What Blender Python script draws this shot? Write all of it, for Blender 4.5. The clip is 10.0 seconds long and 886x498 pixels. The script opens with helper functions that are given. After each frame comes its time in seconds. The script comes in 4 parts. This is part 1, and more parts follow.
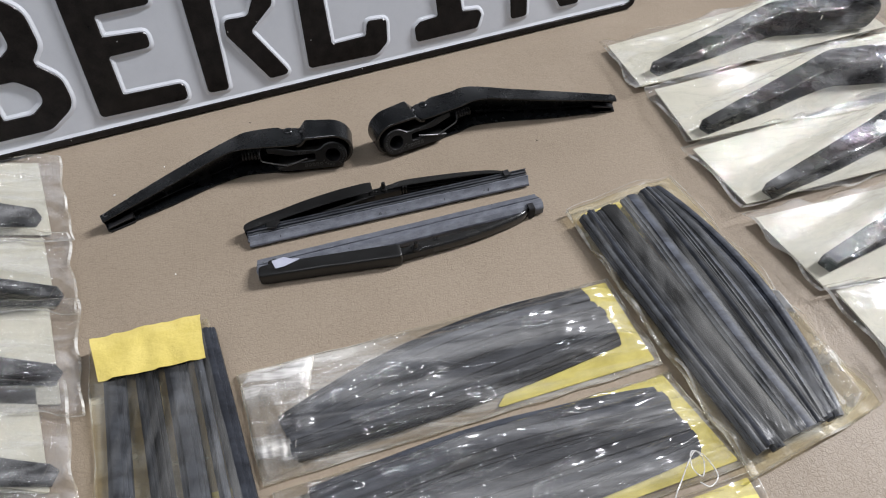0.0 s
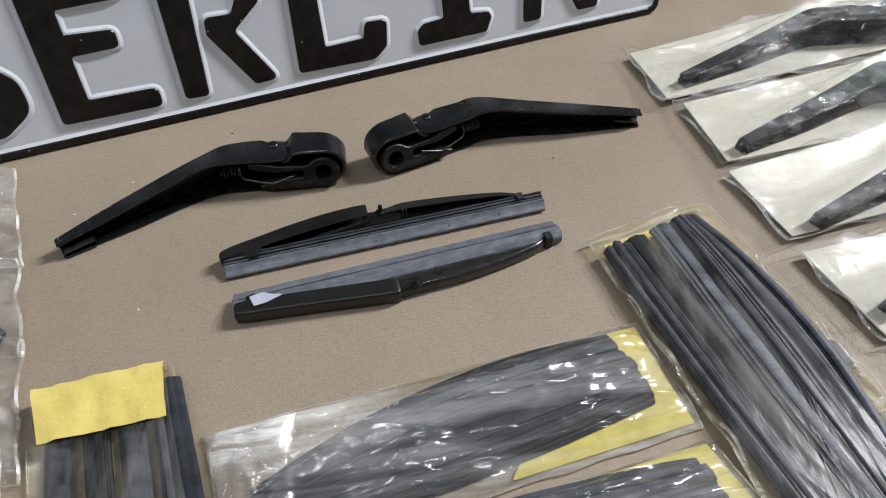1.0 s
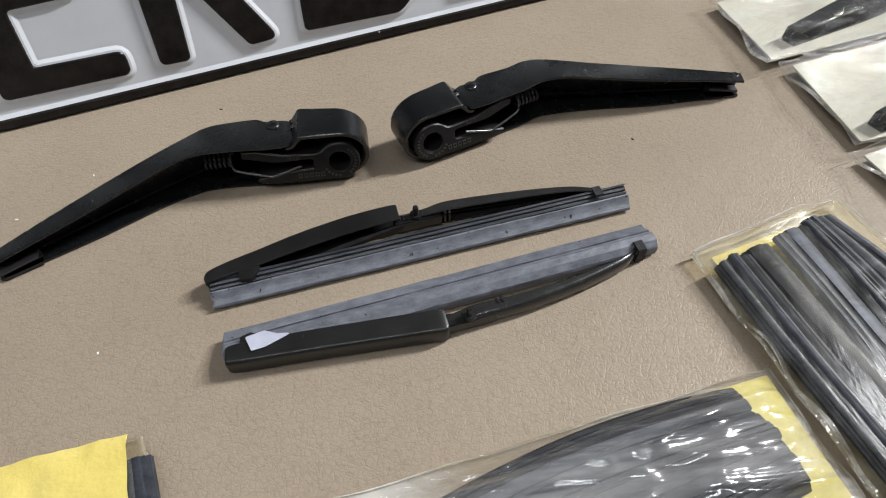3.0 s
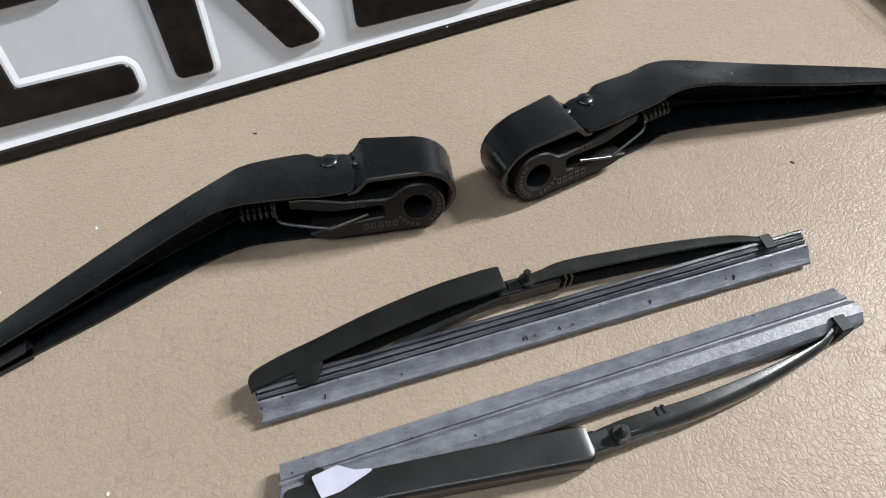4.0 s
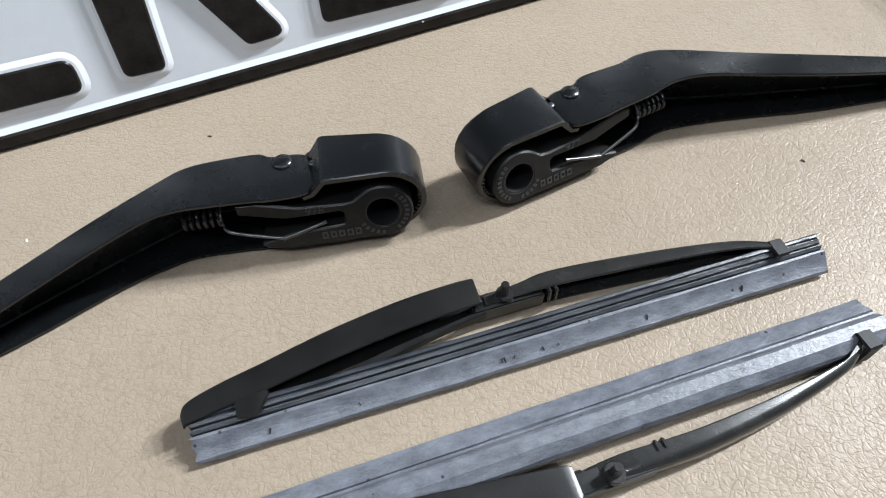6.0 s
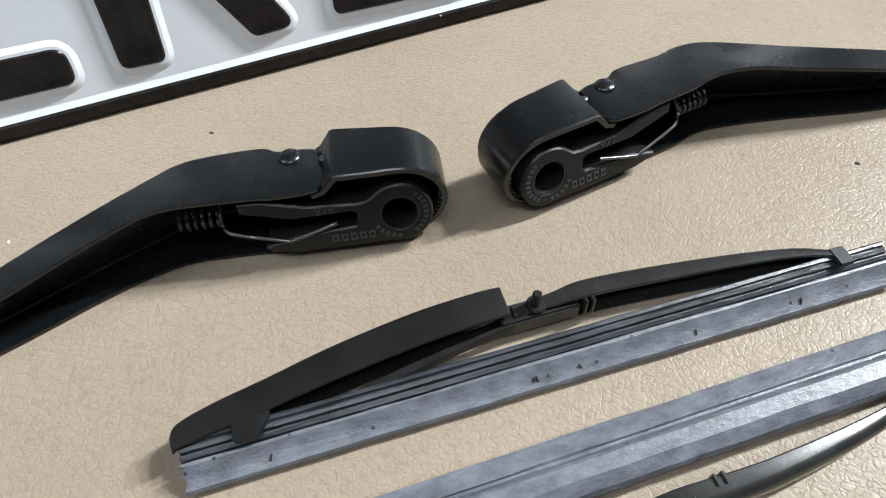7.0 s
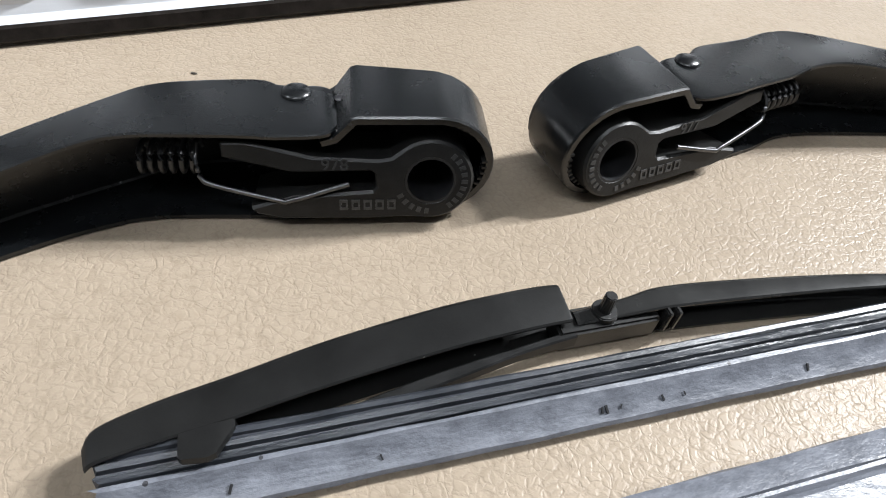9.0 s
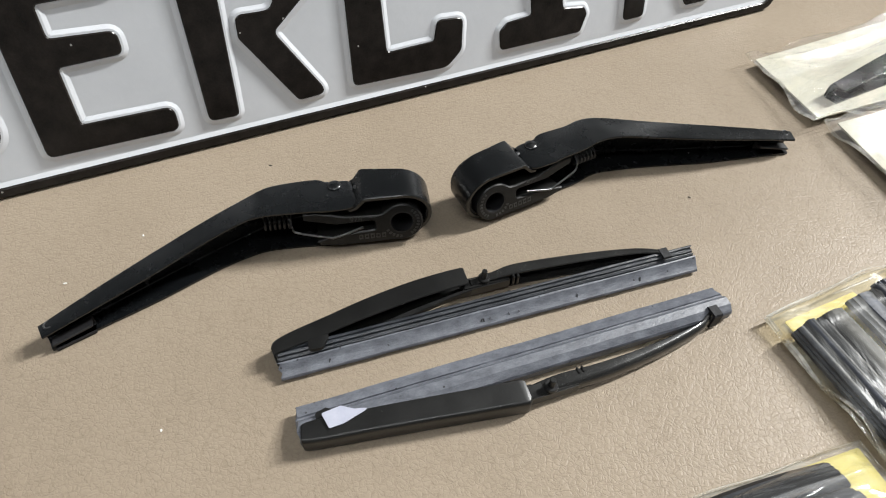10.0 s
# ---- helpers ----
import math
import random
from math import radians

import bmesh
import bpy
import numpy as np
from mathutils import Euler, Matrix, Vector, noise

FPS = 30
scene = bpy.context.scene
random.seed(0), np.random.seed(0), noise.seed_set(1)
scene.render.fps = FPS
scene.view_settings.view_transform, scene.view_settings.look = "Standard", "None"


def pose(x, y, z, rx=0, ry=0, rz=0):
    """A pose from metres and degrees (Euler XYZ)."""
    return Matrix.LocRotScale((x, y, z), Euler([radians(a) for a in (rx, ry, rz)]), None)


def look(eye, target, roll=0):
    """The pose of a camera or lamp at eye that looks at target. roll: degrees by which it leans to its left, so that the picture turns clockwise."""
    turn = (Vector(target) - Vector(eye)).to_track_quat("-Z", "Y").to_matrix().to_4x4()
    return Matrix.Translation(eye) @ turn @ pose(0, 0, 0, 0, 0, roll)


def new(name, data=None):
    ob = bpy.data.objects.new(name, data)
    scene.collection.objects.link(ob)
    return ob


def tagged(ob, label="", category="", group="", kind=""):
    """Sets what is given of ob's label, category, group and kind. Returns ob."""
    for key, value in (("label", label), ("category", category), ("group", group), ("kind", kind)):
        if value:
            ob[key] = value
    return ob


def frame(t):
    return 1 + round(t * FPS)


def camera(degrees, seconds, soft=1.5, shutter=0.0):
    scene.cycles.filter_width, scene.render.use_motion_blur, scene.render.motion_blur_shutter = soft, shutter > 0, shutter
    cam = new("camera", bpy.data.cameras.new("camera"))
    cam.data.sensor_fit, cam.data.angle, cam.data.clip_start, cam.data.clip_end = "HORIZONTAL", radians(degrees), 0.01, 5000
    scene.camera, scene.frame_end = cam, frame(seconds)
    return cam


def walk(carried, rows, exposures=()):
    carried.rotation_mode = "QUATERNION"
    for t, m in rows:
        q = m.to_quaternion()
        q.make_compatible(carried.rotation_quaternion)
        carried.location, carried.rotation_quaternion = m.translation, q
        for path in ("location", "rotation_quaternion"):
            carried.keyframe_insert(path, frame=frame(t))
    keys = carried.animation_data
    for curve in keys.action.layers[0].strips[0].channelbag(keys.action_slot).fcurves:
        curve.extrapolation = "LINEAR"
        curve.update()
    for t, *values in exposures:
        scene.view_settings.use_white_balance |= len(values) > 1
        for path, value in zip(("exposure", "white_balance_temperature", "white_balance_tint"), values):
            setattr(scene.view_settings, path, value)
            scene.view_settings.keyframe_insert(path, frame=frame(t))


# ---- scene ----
cam = camera(72.00, 10.0, soft=1.05)
PATH = [
    (0.0, pose(-0.0038, -0.2451, 0.2611, 39.01, 0, -8.47) @ pose(0, 0, 0, 0, 0, -0.14)),
    (0.5, pose(-0.0019, -0.2239, 0.2486, 39.13, 0, -8.69) @ pose(0, 0, 0, 0, 0, 0.51)),
    (1.0, pose(-0.0020, -0.2063, 0.2374, 39.31, 0, -8.96) @ pose(0, 0, 0, 0, 0, 1.08)),
    (1.5, pose(-0.0022, -0.1903, 0.2257, 39.05, 0, -9.27) @ pose(0, 0, 0, 0, 0, 1.48)),
    (2.0, pose(-0.0027, -0.1778, 0.2181, 38.44, 0, -9.55) @ pose(0, 0, 0, 0, 0, 1.74)),
    (2.2, pose(-0.0002, -0.1712, 0.2151, 37.62, 0, -8.84) @ pose(0, 0, 0, 0, 0, 1.24)),
    (3.3, pose(-0.0245, -0.1248, 0.1785, 35.38, 0, -8.68) @ pose(0, 0, 0, 0, 0, 0.08)),
    (3.5, pose(-0.0322, -0.1104, 0.1697, 34.84, 0, -9.12) @ pose(0, 0, 0, 0, 0, 0.27)),
    (4.0, pose(-0.0344, -0.0791, 0.1587, 34.19, 0, -6.29) @ pose(0, 0, 0, 0, 0, -2.55)),
    (4.5, pose(-0.0234, -0.0645, 0.1417, 33.07, 0, -6.68) @ pose(0, 0, 0, 0, 0, -2.80)),
    (5.0, pose(-0.0298, -0.0594, 0.1362, 33.69, 0, -5.72) @ pose(0, 0, 0, 0, 0, -3.72)),
    (5.5, pose(-0.0237, -0.0707, 0.1420, 34.82, 0, -6.34) @ pose(0, 0, 0, 0, 0, -3.24)),
    (7.0, pose(-0.0287, -0.0624, 0.1249, 37.57, 0, -5.85) @ pose(0, 0, 0, 0, 0, -2.90)),
    (7.5, pose(-0.0310, -0.0494, 0.1140, 38.18, 0, -6.45) @ pose(0, 0, 0, 0, 0, -2.43)),
    (8.0, pose(-0.0372, -0.0529, 0.0948, 42.04, 0, -9.81) @ pose(0, 0, 0, 0, 0, 3.42)),
    (8.5, pose(-0.0418, -0.0521, 0.0905, 43.33, 0, -12.46) @ pose(0, 0, 0, 0, 0, 7.84)),
    (9.0, pose(-0.0415, -0.0485, 0.0906, 41.34, 0, -11.05) @ pose(0, 0, 0, 0, 0, 6.94)),
    (9.5, pose(-0.0423, -0.0747, 0.1268, 41.87, 0, -9.34) @ pose(0, 0, 0, 0, 0, 4.02)),
    (10.0, pose(-0.0433, -0.1233, 0.1942, 38.89, 0, -11.15) @ pose(0, 0, 0, 0, 0, 2.36)),
]
walk(cam, PATH, exposures=[
    (0.0, -0.50, 6250, 13), (1.0, -0.55, 6260, 11), (2.0, -0.47, 6300, 10), (3.5, -0.24, 6420, 10), (4.5, 0.10, 6190, 10), (5.0, 0.15, 6100, 11), (5.5, 0.20, 5960, 9),
    (7.0, 0.21, 6120, 7), (9.0, 0.44, 6220, 9), (9.5, 0.25, 6380, 10), (10.0, -0.12, 6560, 8)])

# ---- light ----
world = bpy.data.worlds.new("room_air")
world.use_nodes = True
world.node_tree.nodes["Background"].inputs[0].default_value = (0.75, 0.85, 1.0, 1)
world.node_tree.nodes["Background"].inputs[1].default_value = 0.05
scene.world = world


def area_lamp(name, eye, target, sx, sy, watts, colour):
    data = bpy.data.lights.new(name, "AREA")
    data.shape, data.size, data.size_y, data.energy, data.color = "RECTANGLE", sx, sy, watts, colour
    ob = new(name, data)
    ob.matrix_world = look(eye, target)
    return ob


# strip lights under the ceiling: a row of narrow ones beyond the bagged arms, told by stepped shadows; the broad ones
# over the rest are unseen lamps added as fill
for x, y in ((2.97, 0.87), (3.92, 1.16), (4.93, 1.45)):
    area_lamp("strip_light", (x, y, 3.34), (0, 0, 0), 0.12, 0.3, 56 + 36 * x, (0.985, 0.985, 0.985))
# added fill, no known source: for the sign, the film glints, the left side
area_lamp("strip_light", (-0.1, -0.9, 2.2), (0, 0, 0), 1.4, 0.14, 19, (0.95, 0.97, 1.0))
area_lamp("strip_light", (-0.9, 3.0, 2.0), (0, 0, 0), 1.4, 0.12, 16, (0.95, 0.97, 1.0))
area_lamp("strip_light", (-2.0, -0.2, 2.2), (0, 0, 0), 0.2, 1.2, 17, (0.95, 0.97, 1.0))

# ---- materials ----


def nodes_of(name):
    m = bpy.data.materials.new(name)
    m.use_nodes = True
    nt = m.node_tree
    b = nt.nodes["Principled BSDF"]
    return m, nt, b


def node(nt, kind, **vals):
    n = nt.nodes.new(kind)
    for k, v in vals.items():
        n.inputs[k].default_value = v
    return n


def ramp(nt, fac, stops):
    r = nt.nodes.new("ShaderNodeValToRGB")
    r.color_ramp.elements[0].position, r.color_ramp.elements[0].color = stops[0][0], (*stops[0][1], 1)
    r.color_ramp.elements[1].position, r.color_ramp.elements[1].color = stops[-1][0], (*stops[-1][1], 1)
    for p, c in stops[1:-1]:
        e = r.color_ramp.elements.new(p)
        e.color = (*c, 1)
    nt.links.new(fac, r.inputs[0])
    return r.outputs[0]


def coords(nt, scale=(1, 1, 1)):
    tc = nt.nodes.new("ShaderNodeTexCoord")
    mp = nt.nodes.new("ShaderNodeMapping")
    mp.inputs["Scale"].default_value = scale
    nt.links.new(tc.outputs["Object"], mp.inputs[0])
    return mp.outputs[0]


def noise_tex(nt, vec, scale, detail=4, rough=0.6, distort=0.0):
    n = node(nt, "ShaderNodeTexNoise", Scale=scale, Detail=detail, Roughness=rough, Distortion=distort)
    nt.links.new(vec, n.inputs["Vector"])
    return n.outputs[0]


def bump(nt, b, height, dist, strength=1.0, below=None):
    n = node(nt, "ShaderNodeBump", Strength=strength, Distance=dist)
    nt.links.new(height, n.inputs["Height"])
    if below is not None:
        nt.links.new(below, n.inputs["Normal"])
    if b is not None:
        nt.links.new(n.outputs[0], b.inputs["Normal"])
    return n.outputs[0]


def surface(name, dark, light, rough, scale, metal=0.0, relief=0.0, relief_scale=None, stretch=(1, 1, 1), rough_var=0.08, spec=0.5):
    """Paint, rubber, plastic or paper: two scales of colour and gloss, and a fine relief."""
    m, nt, b = nodes_of(name)
    v = coords(nt, stretch)
    big = noise_tex(nt, v, scale, 5, 0.65)
    fine = noise_tex(nt, v, scale * 9, 3, 0.6)
    mix = node(nt, "ShaderNodeMath")
    mix.operation = "MULTIPLY_ADD"
    mix.inputs[1].default_value, mix.inputs[2].default_value = 0.35, 0.0
    nt.links.new(fine, mix.inputs[0])
    add = node(nt, "ShaderNodeMath")
    nt.links.new(big, add.inputs[0])
    nt.links.new(mix.outputs[0], add.inputs[1])
    nt.links.new(ramp(nt, add.outputs[0], [(0.45, dark), (0.9, light)]), b.inputs["Base Color"])
    rr = node(nt, "ShaderNodeMapRange")
    rr.inputs["To Min"].default_value, rr.inputs["To Max"].default_value = rough - rough_var, rough + rough_var
    nt.links.new(big, rr.inputs[0])
    nt.links.new(rr.outputs[0], b.inputs["Roughness"])
    b.inputs["Metallic"].default_value = metal
    b.inputs["Specular IOR Level"].default_value = spec
    if relief:
        bump(nt, b, noise_tex(nt, v, relief_scale or scale * 9, 4, 0.6), relief)
    return m


def varied(m, low, high):
    """Lets alike pieces differ a little in tone."""
    nt = m.node_tree
    b = nt.nodes["Principled BSDF"]
    base = b.inputs["Base Color"].links[0].from_socket
    info = nt.nodes.new("ShaderNodeObjectInfo")
    rng = node(nt, "ShaderNodeMapRange")
    rng.inputs["To Min"].default_value, rng.inputs["To Max"].default_value = low, high
    nt.links.new(info.outputs["Random"], rng.inputs[0])
    hsv = nt.nodes.new("ShaderNodeHueSaturation")
    nt.links.new(rng.outputs[0], hsv.inputs["Value"])
    nt.links.new(base, hsv.inputs["Color"])
    nt.links.new(hsv.outputs[0], b.inputs["Base Color"])
    return m


def specked(m, scale, size, colour, amount):
    """Sparse bright specks of dust or chips over a material."""
    nt = m.node_tree
    b = nt.nodes["Principled BSDF"]
    base = b.inputs["Base Color"].links[0].from_socket
    cells = node(nt, "ShaderNodeTexVoronoi", Scale=scale, Randomness=1.0)
    nt.links.new(coords(nt), cells.inputs["Vector"])
    near = node(nt, "ShaderNodeMath")
    near.operation = "LESS_THAN"
    near.inputs[1].default_value = size
    nt.links.new(cells.outputs["Distance"], near.inputs[0])
    sep = nt.nodes.new("ShaderNodeSeparateColor")
    nt.links.new(cells.outputs["Color"], sep.inputs[0])
    few = node(nt, "ShaderNodeMath")
    few.operation = "LESS_THAN"
    few.inputs[1].default_value = amount
    nt.links.new(sep.outputs[0], few.inputs[0])
    both = node(nt, "ShaderNodeMath")
    both.operation = "MULTIPLY"
    nt.links.new(near.outputs[0], both.inputs[0])
    nt.links.new(few.outputs[0], both.inputs[1])
    mix = nt.nodes.new("ShaderNodeMix")
    mix.data_type = "RGBA"
    nt.links.new(both.outputs[0], mix.inputs[0])
    nt.links.new(base, mix.inputs[6])
    mix.inputs[7].default_value = (*colour, 1)
    nt.links.new(mix.outputs[2], b.inputs["Base Color"])
    return m


def leather():
    m, nt, b = nodes_of("leatherette")
    v = coords(nt)
    heights = None
    for scale, width, amount in ((150.0, 0.05, 0.5), (330.0, 0.06, 0.22)):
        n = node(nt, "ShaderNodeTexNoise", Scale=scale, Detail=2.5, Roughness=0.55, Distortion=0.9)
        nt.links.new(v, n.inputs["Vector"])
        off = node(nt, "ShaderNodeMath")
        off.operation = "SUBTRACT"
        off.inputs[1].default_value = 0.5
        nt.links.new(n.outputs[0], off.inputs[0])
        mag = node(nt, "ShaderNodeMath")
        mag.operation = "ABSOLUTE"
        nt.links.new(off.outputs[0], mag.inputs[0])
        soft = node(nt, "ShaderNodeMapRange")
        soft.interpolation_type = "SMOOTHSTEP"
        soft.inputs["From Max"].default_value, soft.inputs["To Max"].default_value = width, amount
        nt.links.new(mag.outputs[0], soft.inputs[0])
        if heights is None:
            heights = soft.outputs[0]
        else:
            add = node(nt, "ShaderNodeMath")
            nt.links.new(heights, add.inputs[0])
            nt.links.new(soft.outputs[0], add.inputs[1])
            heights = add.outputs[0]
    wob = node(nt, "ShaderNodeTexNoise", Scale=260.0, Detail=3.0, Roughness=0.6)
    nt.links.new(v, wob.inputs["Vector"])
    shift = nt.nodes.new("ShaderNodeVectorMath")
    shift.operation = "SCALE"
    shift.inputs["Scale"].default_value = 0.0032
    nt.links.new(wob.outputs["Color"], shift.inputs[0])
    vv = nt.nodes.new("ShaderNodeVectorMath")
    nt.links.new(v, vv.inputs[0])
    nt.links.new(shift.outputs[0], vv.inputs[1])
    cells = node(nt, "ShaderNodeTexVoronoi", Scale=540.0)
    cells.feature = "DISTANCE_TO_EDGE"
    nt.links.new(vv.outputs[0], cells.inputs["Vector"])
    net = node(nt, "ShaderNodeMapRange")
    net.interpolation_type = "SMOOTHSTEP"
    net.inputs["From Max"].default_value, net.inputs["To Min"].default_value, net.inputs["To Max"].default_value = 0.21, 0.0, 0.7
    nt.links.new(cells.outputs["Distance"], net.inputs[0])
    both = node(nt, "ShaderNodeMath")
    nt.links.new(heights, both.inputs[0])
    nt.links.new(net.outputs[0], both.inputs[1])
    heights = both.outputs[0]
    patches = noise_tex(nt, v, 9, 4, 0.6)
    grain = noise_tex(nt, v, 1500, 2, 0.6)
    n1 = bump(nt, None, grain, 0.00012, 0.12)
    n2 = bump(nt, None, heights, 0.00013, 0.6, n1)
    n3 = bump(nt, b, noise_tex(nt, v, 45, 3, 0.5), 0.002, 0.25, n2)
    tone = ramp(nt, patches, [(0.3, (0.250, 0.203, 0.151)), (0.7, (0.288, 0.236, 0.178))])
    # darker in the creases, slightly paler on the raised cells
    toned = ramp(nt, heights, [(0.1, (0.91, 0.90, 0.89)), (0.8, (0.99, 0.99, 0.99)), (1.4, (1.03, 1.03, 1.03))])
    fleck = ramp(nt, noise_tex(nt, v, 480, 3, 0.6), [(0.30, (0.91, 0.90, 0.89)), (0.52, (1.0, 1.0, 1.0))])
    out = tone
    for layer in (toned, fleck):
        mul = nt.nodes.new("ShaderNodeMix")
        mul.data_type, mul.blend_type = "RGBA", "MULTIPLY"
        mul.inputs[0].default_value = 1.0
        nt.links.new(out, mul.inputs[6])
        nt.links.new(layer, mul.inputs[7])
        out = mul.outputs[2]
    nt.links.new(out, b.inputs["Base Color"])
    b.inputs["Roughness"].default_value = 0.40
    b.inputs["Specular IOR Level"].default_value = 0.16
    return m


def film_material(name, milk, tint=(1, 1, 1), shine=0.055, crinkle=1.0, stretch=(0.22, 1, 1), rough=0.065, rim=0.7, fine=1.0, warp=1.2):
    """Clear plastic film: it lets the light through, has a sharp gloss and a little milkiness, with long glints put
    into its streaks.
    """
    m, nt, b = nodes_of(name)
    nt.nodes.remove(b)
    out = nt.nodes["Material Output"]
    v = coords(nt, stretch)
    wr = noise_tex(nt, v, 70 * fine, 4, 0.55, warp)
    wr2 = noise_tex(nt, v, 260, 2, 0.5, 0.6)
    n1 = bump(nt, None, wr2, 0.0008, 0.2 * crinkle)
    n2 = bump(nt, None, wr, 0.004, 0.35 * crinkle, n1)
    clear = node(nt, "ShaderNodeBsdfTransparent", Color=(0.96 * tint[0], 0.96 * tint[1], 0.96 * tint[2], 1))
    haze = node(nt, "ShaderNodeBsdfDiffuse", Color=(0.8 * tint[0], 0.8 * tint[1], 0.8 * tint[2], 1))
    gloss = node(nt, "ShaderNodeBsdfGlossy", Roughness=rough, Color=(1, 1, 1, 1))
    nt.links.new(n2, gloss.inputs["Normal"])
    lw = node(nt, "ShaderNodeLayerWeight", Blend=0.5)
    nt.links.new(n2, lw.inputs["Normal"])
    power = node(nt, "ShaderNodeMath")
    power.operation = "POWER"
    power.inputs[1].default_value = 4.0
    nt.links.new(lw.outputs["Facing"], power.inputs[0])
    boost = node(nt, "ShaderNodeMath")
    boost.operation = "MULTIPLY_ADD"
    boost.inputs[1].default_value, boost.inputs[2].default_value = rim, shine
    nt.links.new(power.outputs[0], boost.inputs[0])
    # streaky milkiness, which also paints in the broad glints along the film
    cloud = node(nt, "ShaderNodeMapRange")
    cloud.inputs["From Min"].default_value, cloud.inputs["From Max"].default_value = 0.46, 0.70
    cloud.inputs["To Min"].default_value, cloud.inputs["To Max"].default_value = milk * 0.25, milk * 2.6
    nt.links.new(noise_tex(nt, v, 62, 4, 0.6, 0.35), cloud.inputs[0])
    a = node(nt, "ShaderNodeMixShader")
    nt.links.new(cloud.outputs[0], a.inputs[0])
    nt.links.new(clear.outputs[0], a.inputs[1])
    nt.links.new(haze.outputs[0], a.inputs[2])
    c = nt.nodes.new("ShaderNodeMixShader")
    nt.links.new(boost.outputs[0], c.inputs[0])
    nt.links.new(a.outputs[0], c.inputs[1])
    nt.links.new(gloss.outputs[0], c.inputs[2])
    nt.links.new(c.outputs[0], out.inputs["Surface"])
    return m


LEATHER = leather()
BLACK_PAINT = surface("satin_black_paint", (0.0028, 0.0034, 0.004), (0.006, 0.0068, 0.0076), 0.27, 60, spec=0.56, rough_var=0.07)
BLACK_DEEP = surface("black_underside", (0.006, 0.006, 0.007), (0.012, 0.012, 0.013), 0.5, 80)
CAST = surface("dark_cast_hub", (0.007, 0.007, 0.007), (0.016, 0.016, 0.0155), 0.38, 220, relief=0.00005, relief_scale=1500, spec=0.26)
STEEL = surface("dark_steel_wire", (0.10, 0.10, 0.105), (0.2, 0.2, 0.205), 0.33, 300, metal=1.0)
SPRING = surface("black_spring_steel", (0.025, 0.025, 0.026), (0.06, 0.06, 0.06), 0.35, 300, metal=0.6)
PLASTIC = surface("black_moulded_plastic", (0.0035, 0.0035, 0.0034), (0.0085, 0.0084, 0.0080), 0.36, 90, spec=0.5, relief=0.00003, relief_scale=1200)
RUBBER = surface("bloomed_grey_rubber", (0.058, 0.062, 0.074), (0.150, 0.158, 0.182), 0.42, 300, relief=0.0002, relief_scale=700, stretch=(0.55, 1, 1), rough_var=0.12)
# same rubber as the lip, darkened to stand for shade in the grooves
RUBBER_SPINE = surface("dull_ridged_rubber", (0.010, 0.012, 0.015), (0.036, 0.039, 0.047), 0.36, 300, relief=0.0002, relief_scale=700, stretch=(0.3, 1, 1), rough_var=0.1)
RUBBER_DARK = surface("packed_black_rubber", (0.008, 0.0085, 0.0105), (0.040, 0.044, 0.054), 0.46, 110, relief=0.0002, relief_scale=600, stretch=(0.3, 1, 1), rough_var=0.1, spec=0.22)
WHITE_ENAMEL = surface("white_enamel", (0.63, 0.65, 0.685), (0.68, 0.70, 0.735), 0.42, 25, relief=0.00006, relief_scale=250)
BLACK_ENAMEL = surface("gloss_black_enamel", (0.008, 0.007, 0.006), (0.022, 0.018, 0.016), 0.22, 140, relief=0.0001, relief_scale=600, spec=0.26)
YELLOW_PAPER = surface("yellow_paper", (0.56, 0.45, 0.11), (0.66, 0.54, 0.16), 0.36, 70, relief=0.0005, relief_scale=250)
YELLOW_CARD = surface("yellow_card", (0.50, 0.42, 0.07), (0.72, 0.63, 0.16), 0.55, 40, relief=0.0003, relief_scale=160)
CREAM_CARD = surface("cream_card", (0.49, 0.47, 0.375), (0.58, 0.555, 0.445), 0.65, 40, relief=0.0004, relief_scale=200)
ARM_METAL = surface("dark_gloss_metal", (0.011, 0.011, 0.011), (0.022, 0.022, 0.021), 0.22, 120, spec=0.6, rough_var=0.06)
SCUFFED = surface("scuffed_black_paint", (0.004, 0.004, 0.004), (0.016, 0.016, 0.016), 0.4, 500, stretch=(0.3, 1, 1), spec=0.2)
CLIP_BLACK = surface("dull_black_clip", (0.010, 0.010, 0.011), (0.035, 0.035, 0.037), 0.5, 400, spec=0.15)
STICKER = surface("pale_sticker", (0.34, 0.35, 0.43), (0.42, 0.43, 0.50), 0.4, 150)
WALL_PAINT = surface("wall_paint", (0.24, 0.245, 0.25), (0.29, 0.295, 0.30), 0.8, 3)
FLOOR_MAT = surface("grey_floor", (0.22, 0.21, 0.2), (0.28, 0.27, 0.26), 0.6, 5)
WOOD = surface("table_leg_wood", (0.10, 0.06, 0.035), (0.16, 0.1, 0.06), 0.5, 12, stretch=(1, 1, 0.1))
LINT = surface("white_lint", (0.7, 0.7, 0.68), (0.8, 0.8, 0.78), 0.8, 300)
CRUMB = surface("dark_crumb", (0.03, 0.025, 0.02), (0.07, 0.055, 0.04), 0.8, 300)
varied(RUBBER_DARK, 0.3, 2.4)
specked(BLACK_ENAMEL, 160, 0.07, (0.35, 0.34, 0.32), 0.22)
specked(BLACK_PAINT, 260, 0.07, (0.22, 0.22, 0.22), 0.10)
specked(PLASTIC, 300, 0.07, (0.15, 0.15, 0.14), 0.12)
specked(RUBBER, 330, 0.13, (0.02, 0.02, 0.024), 0.16)
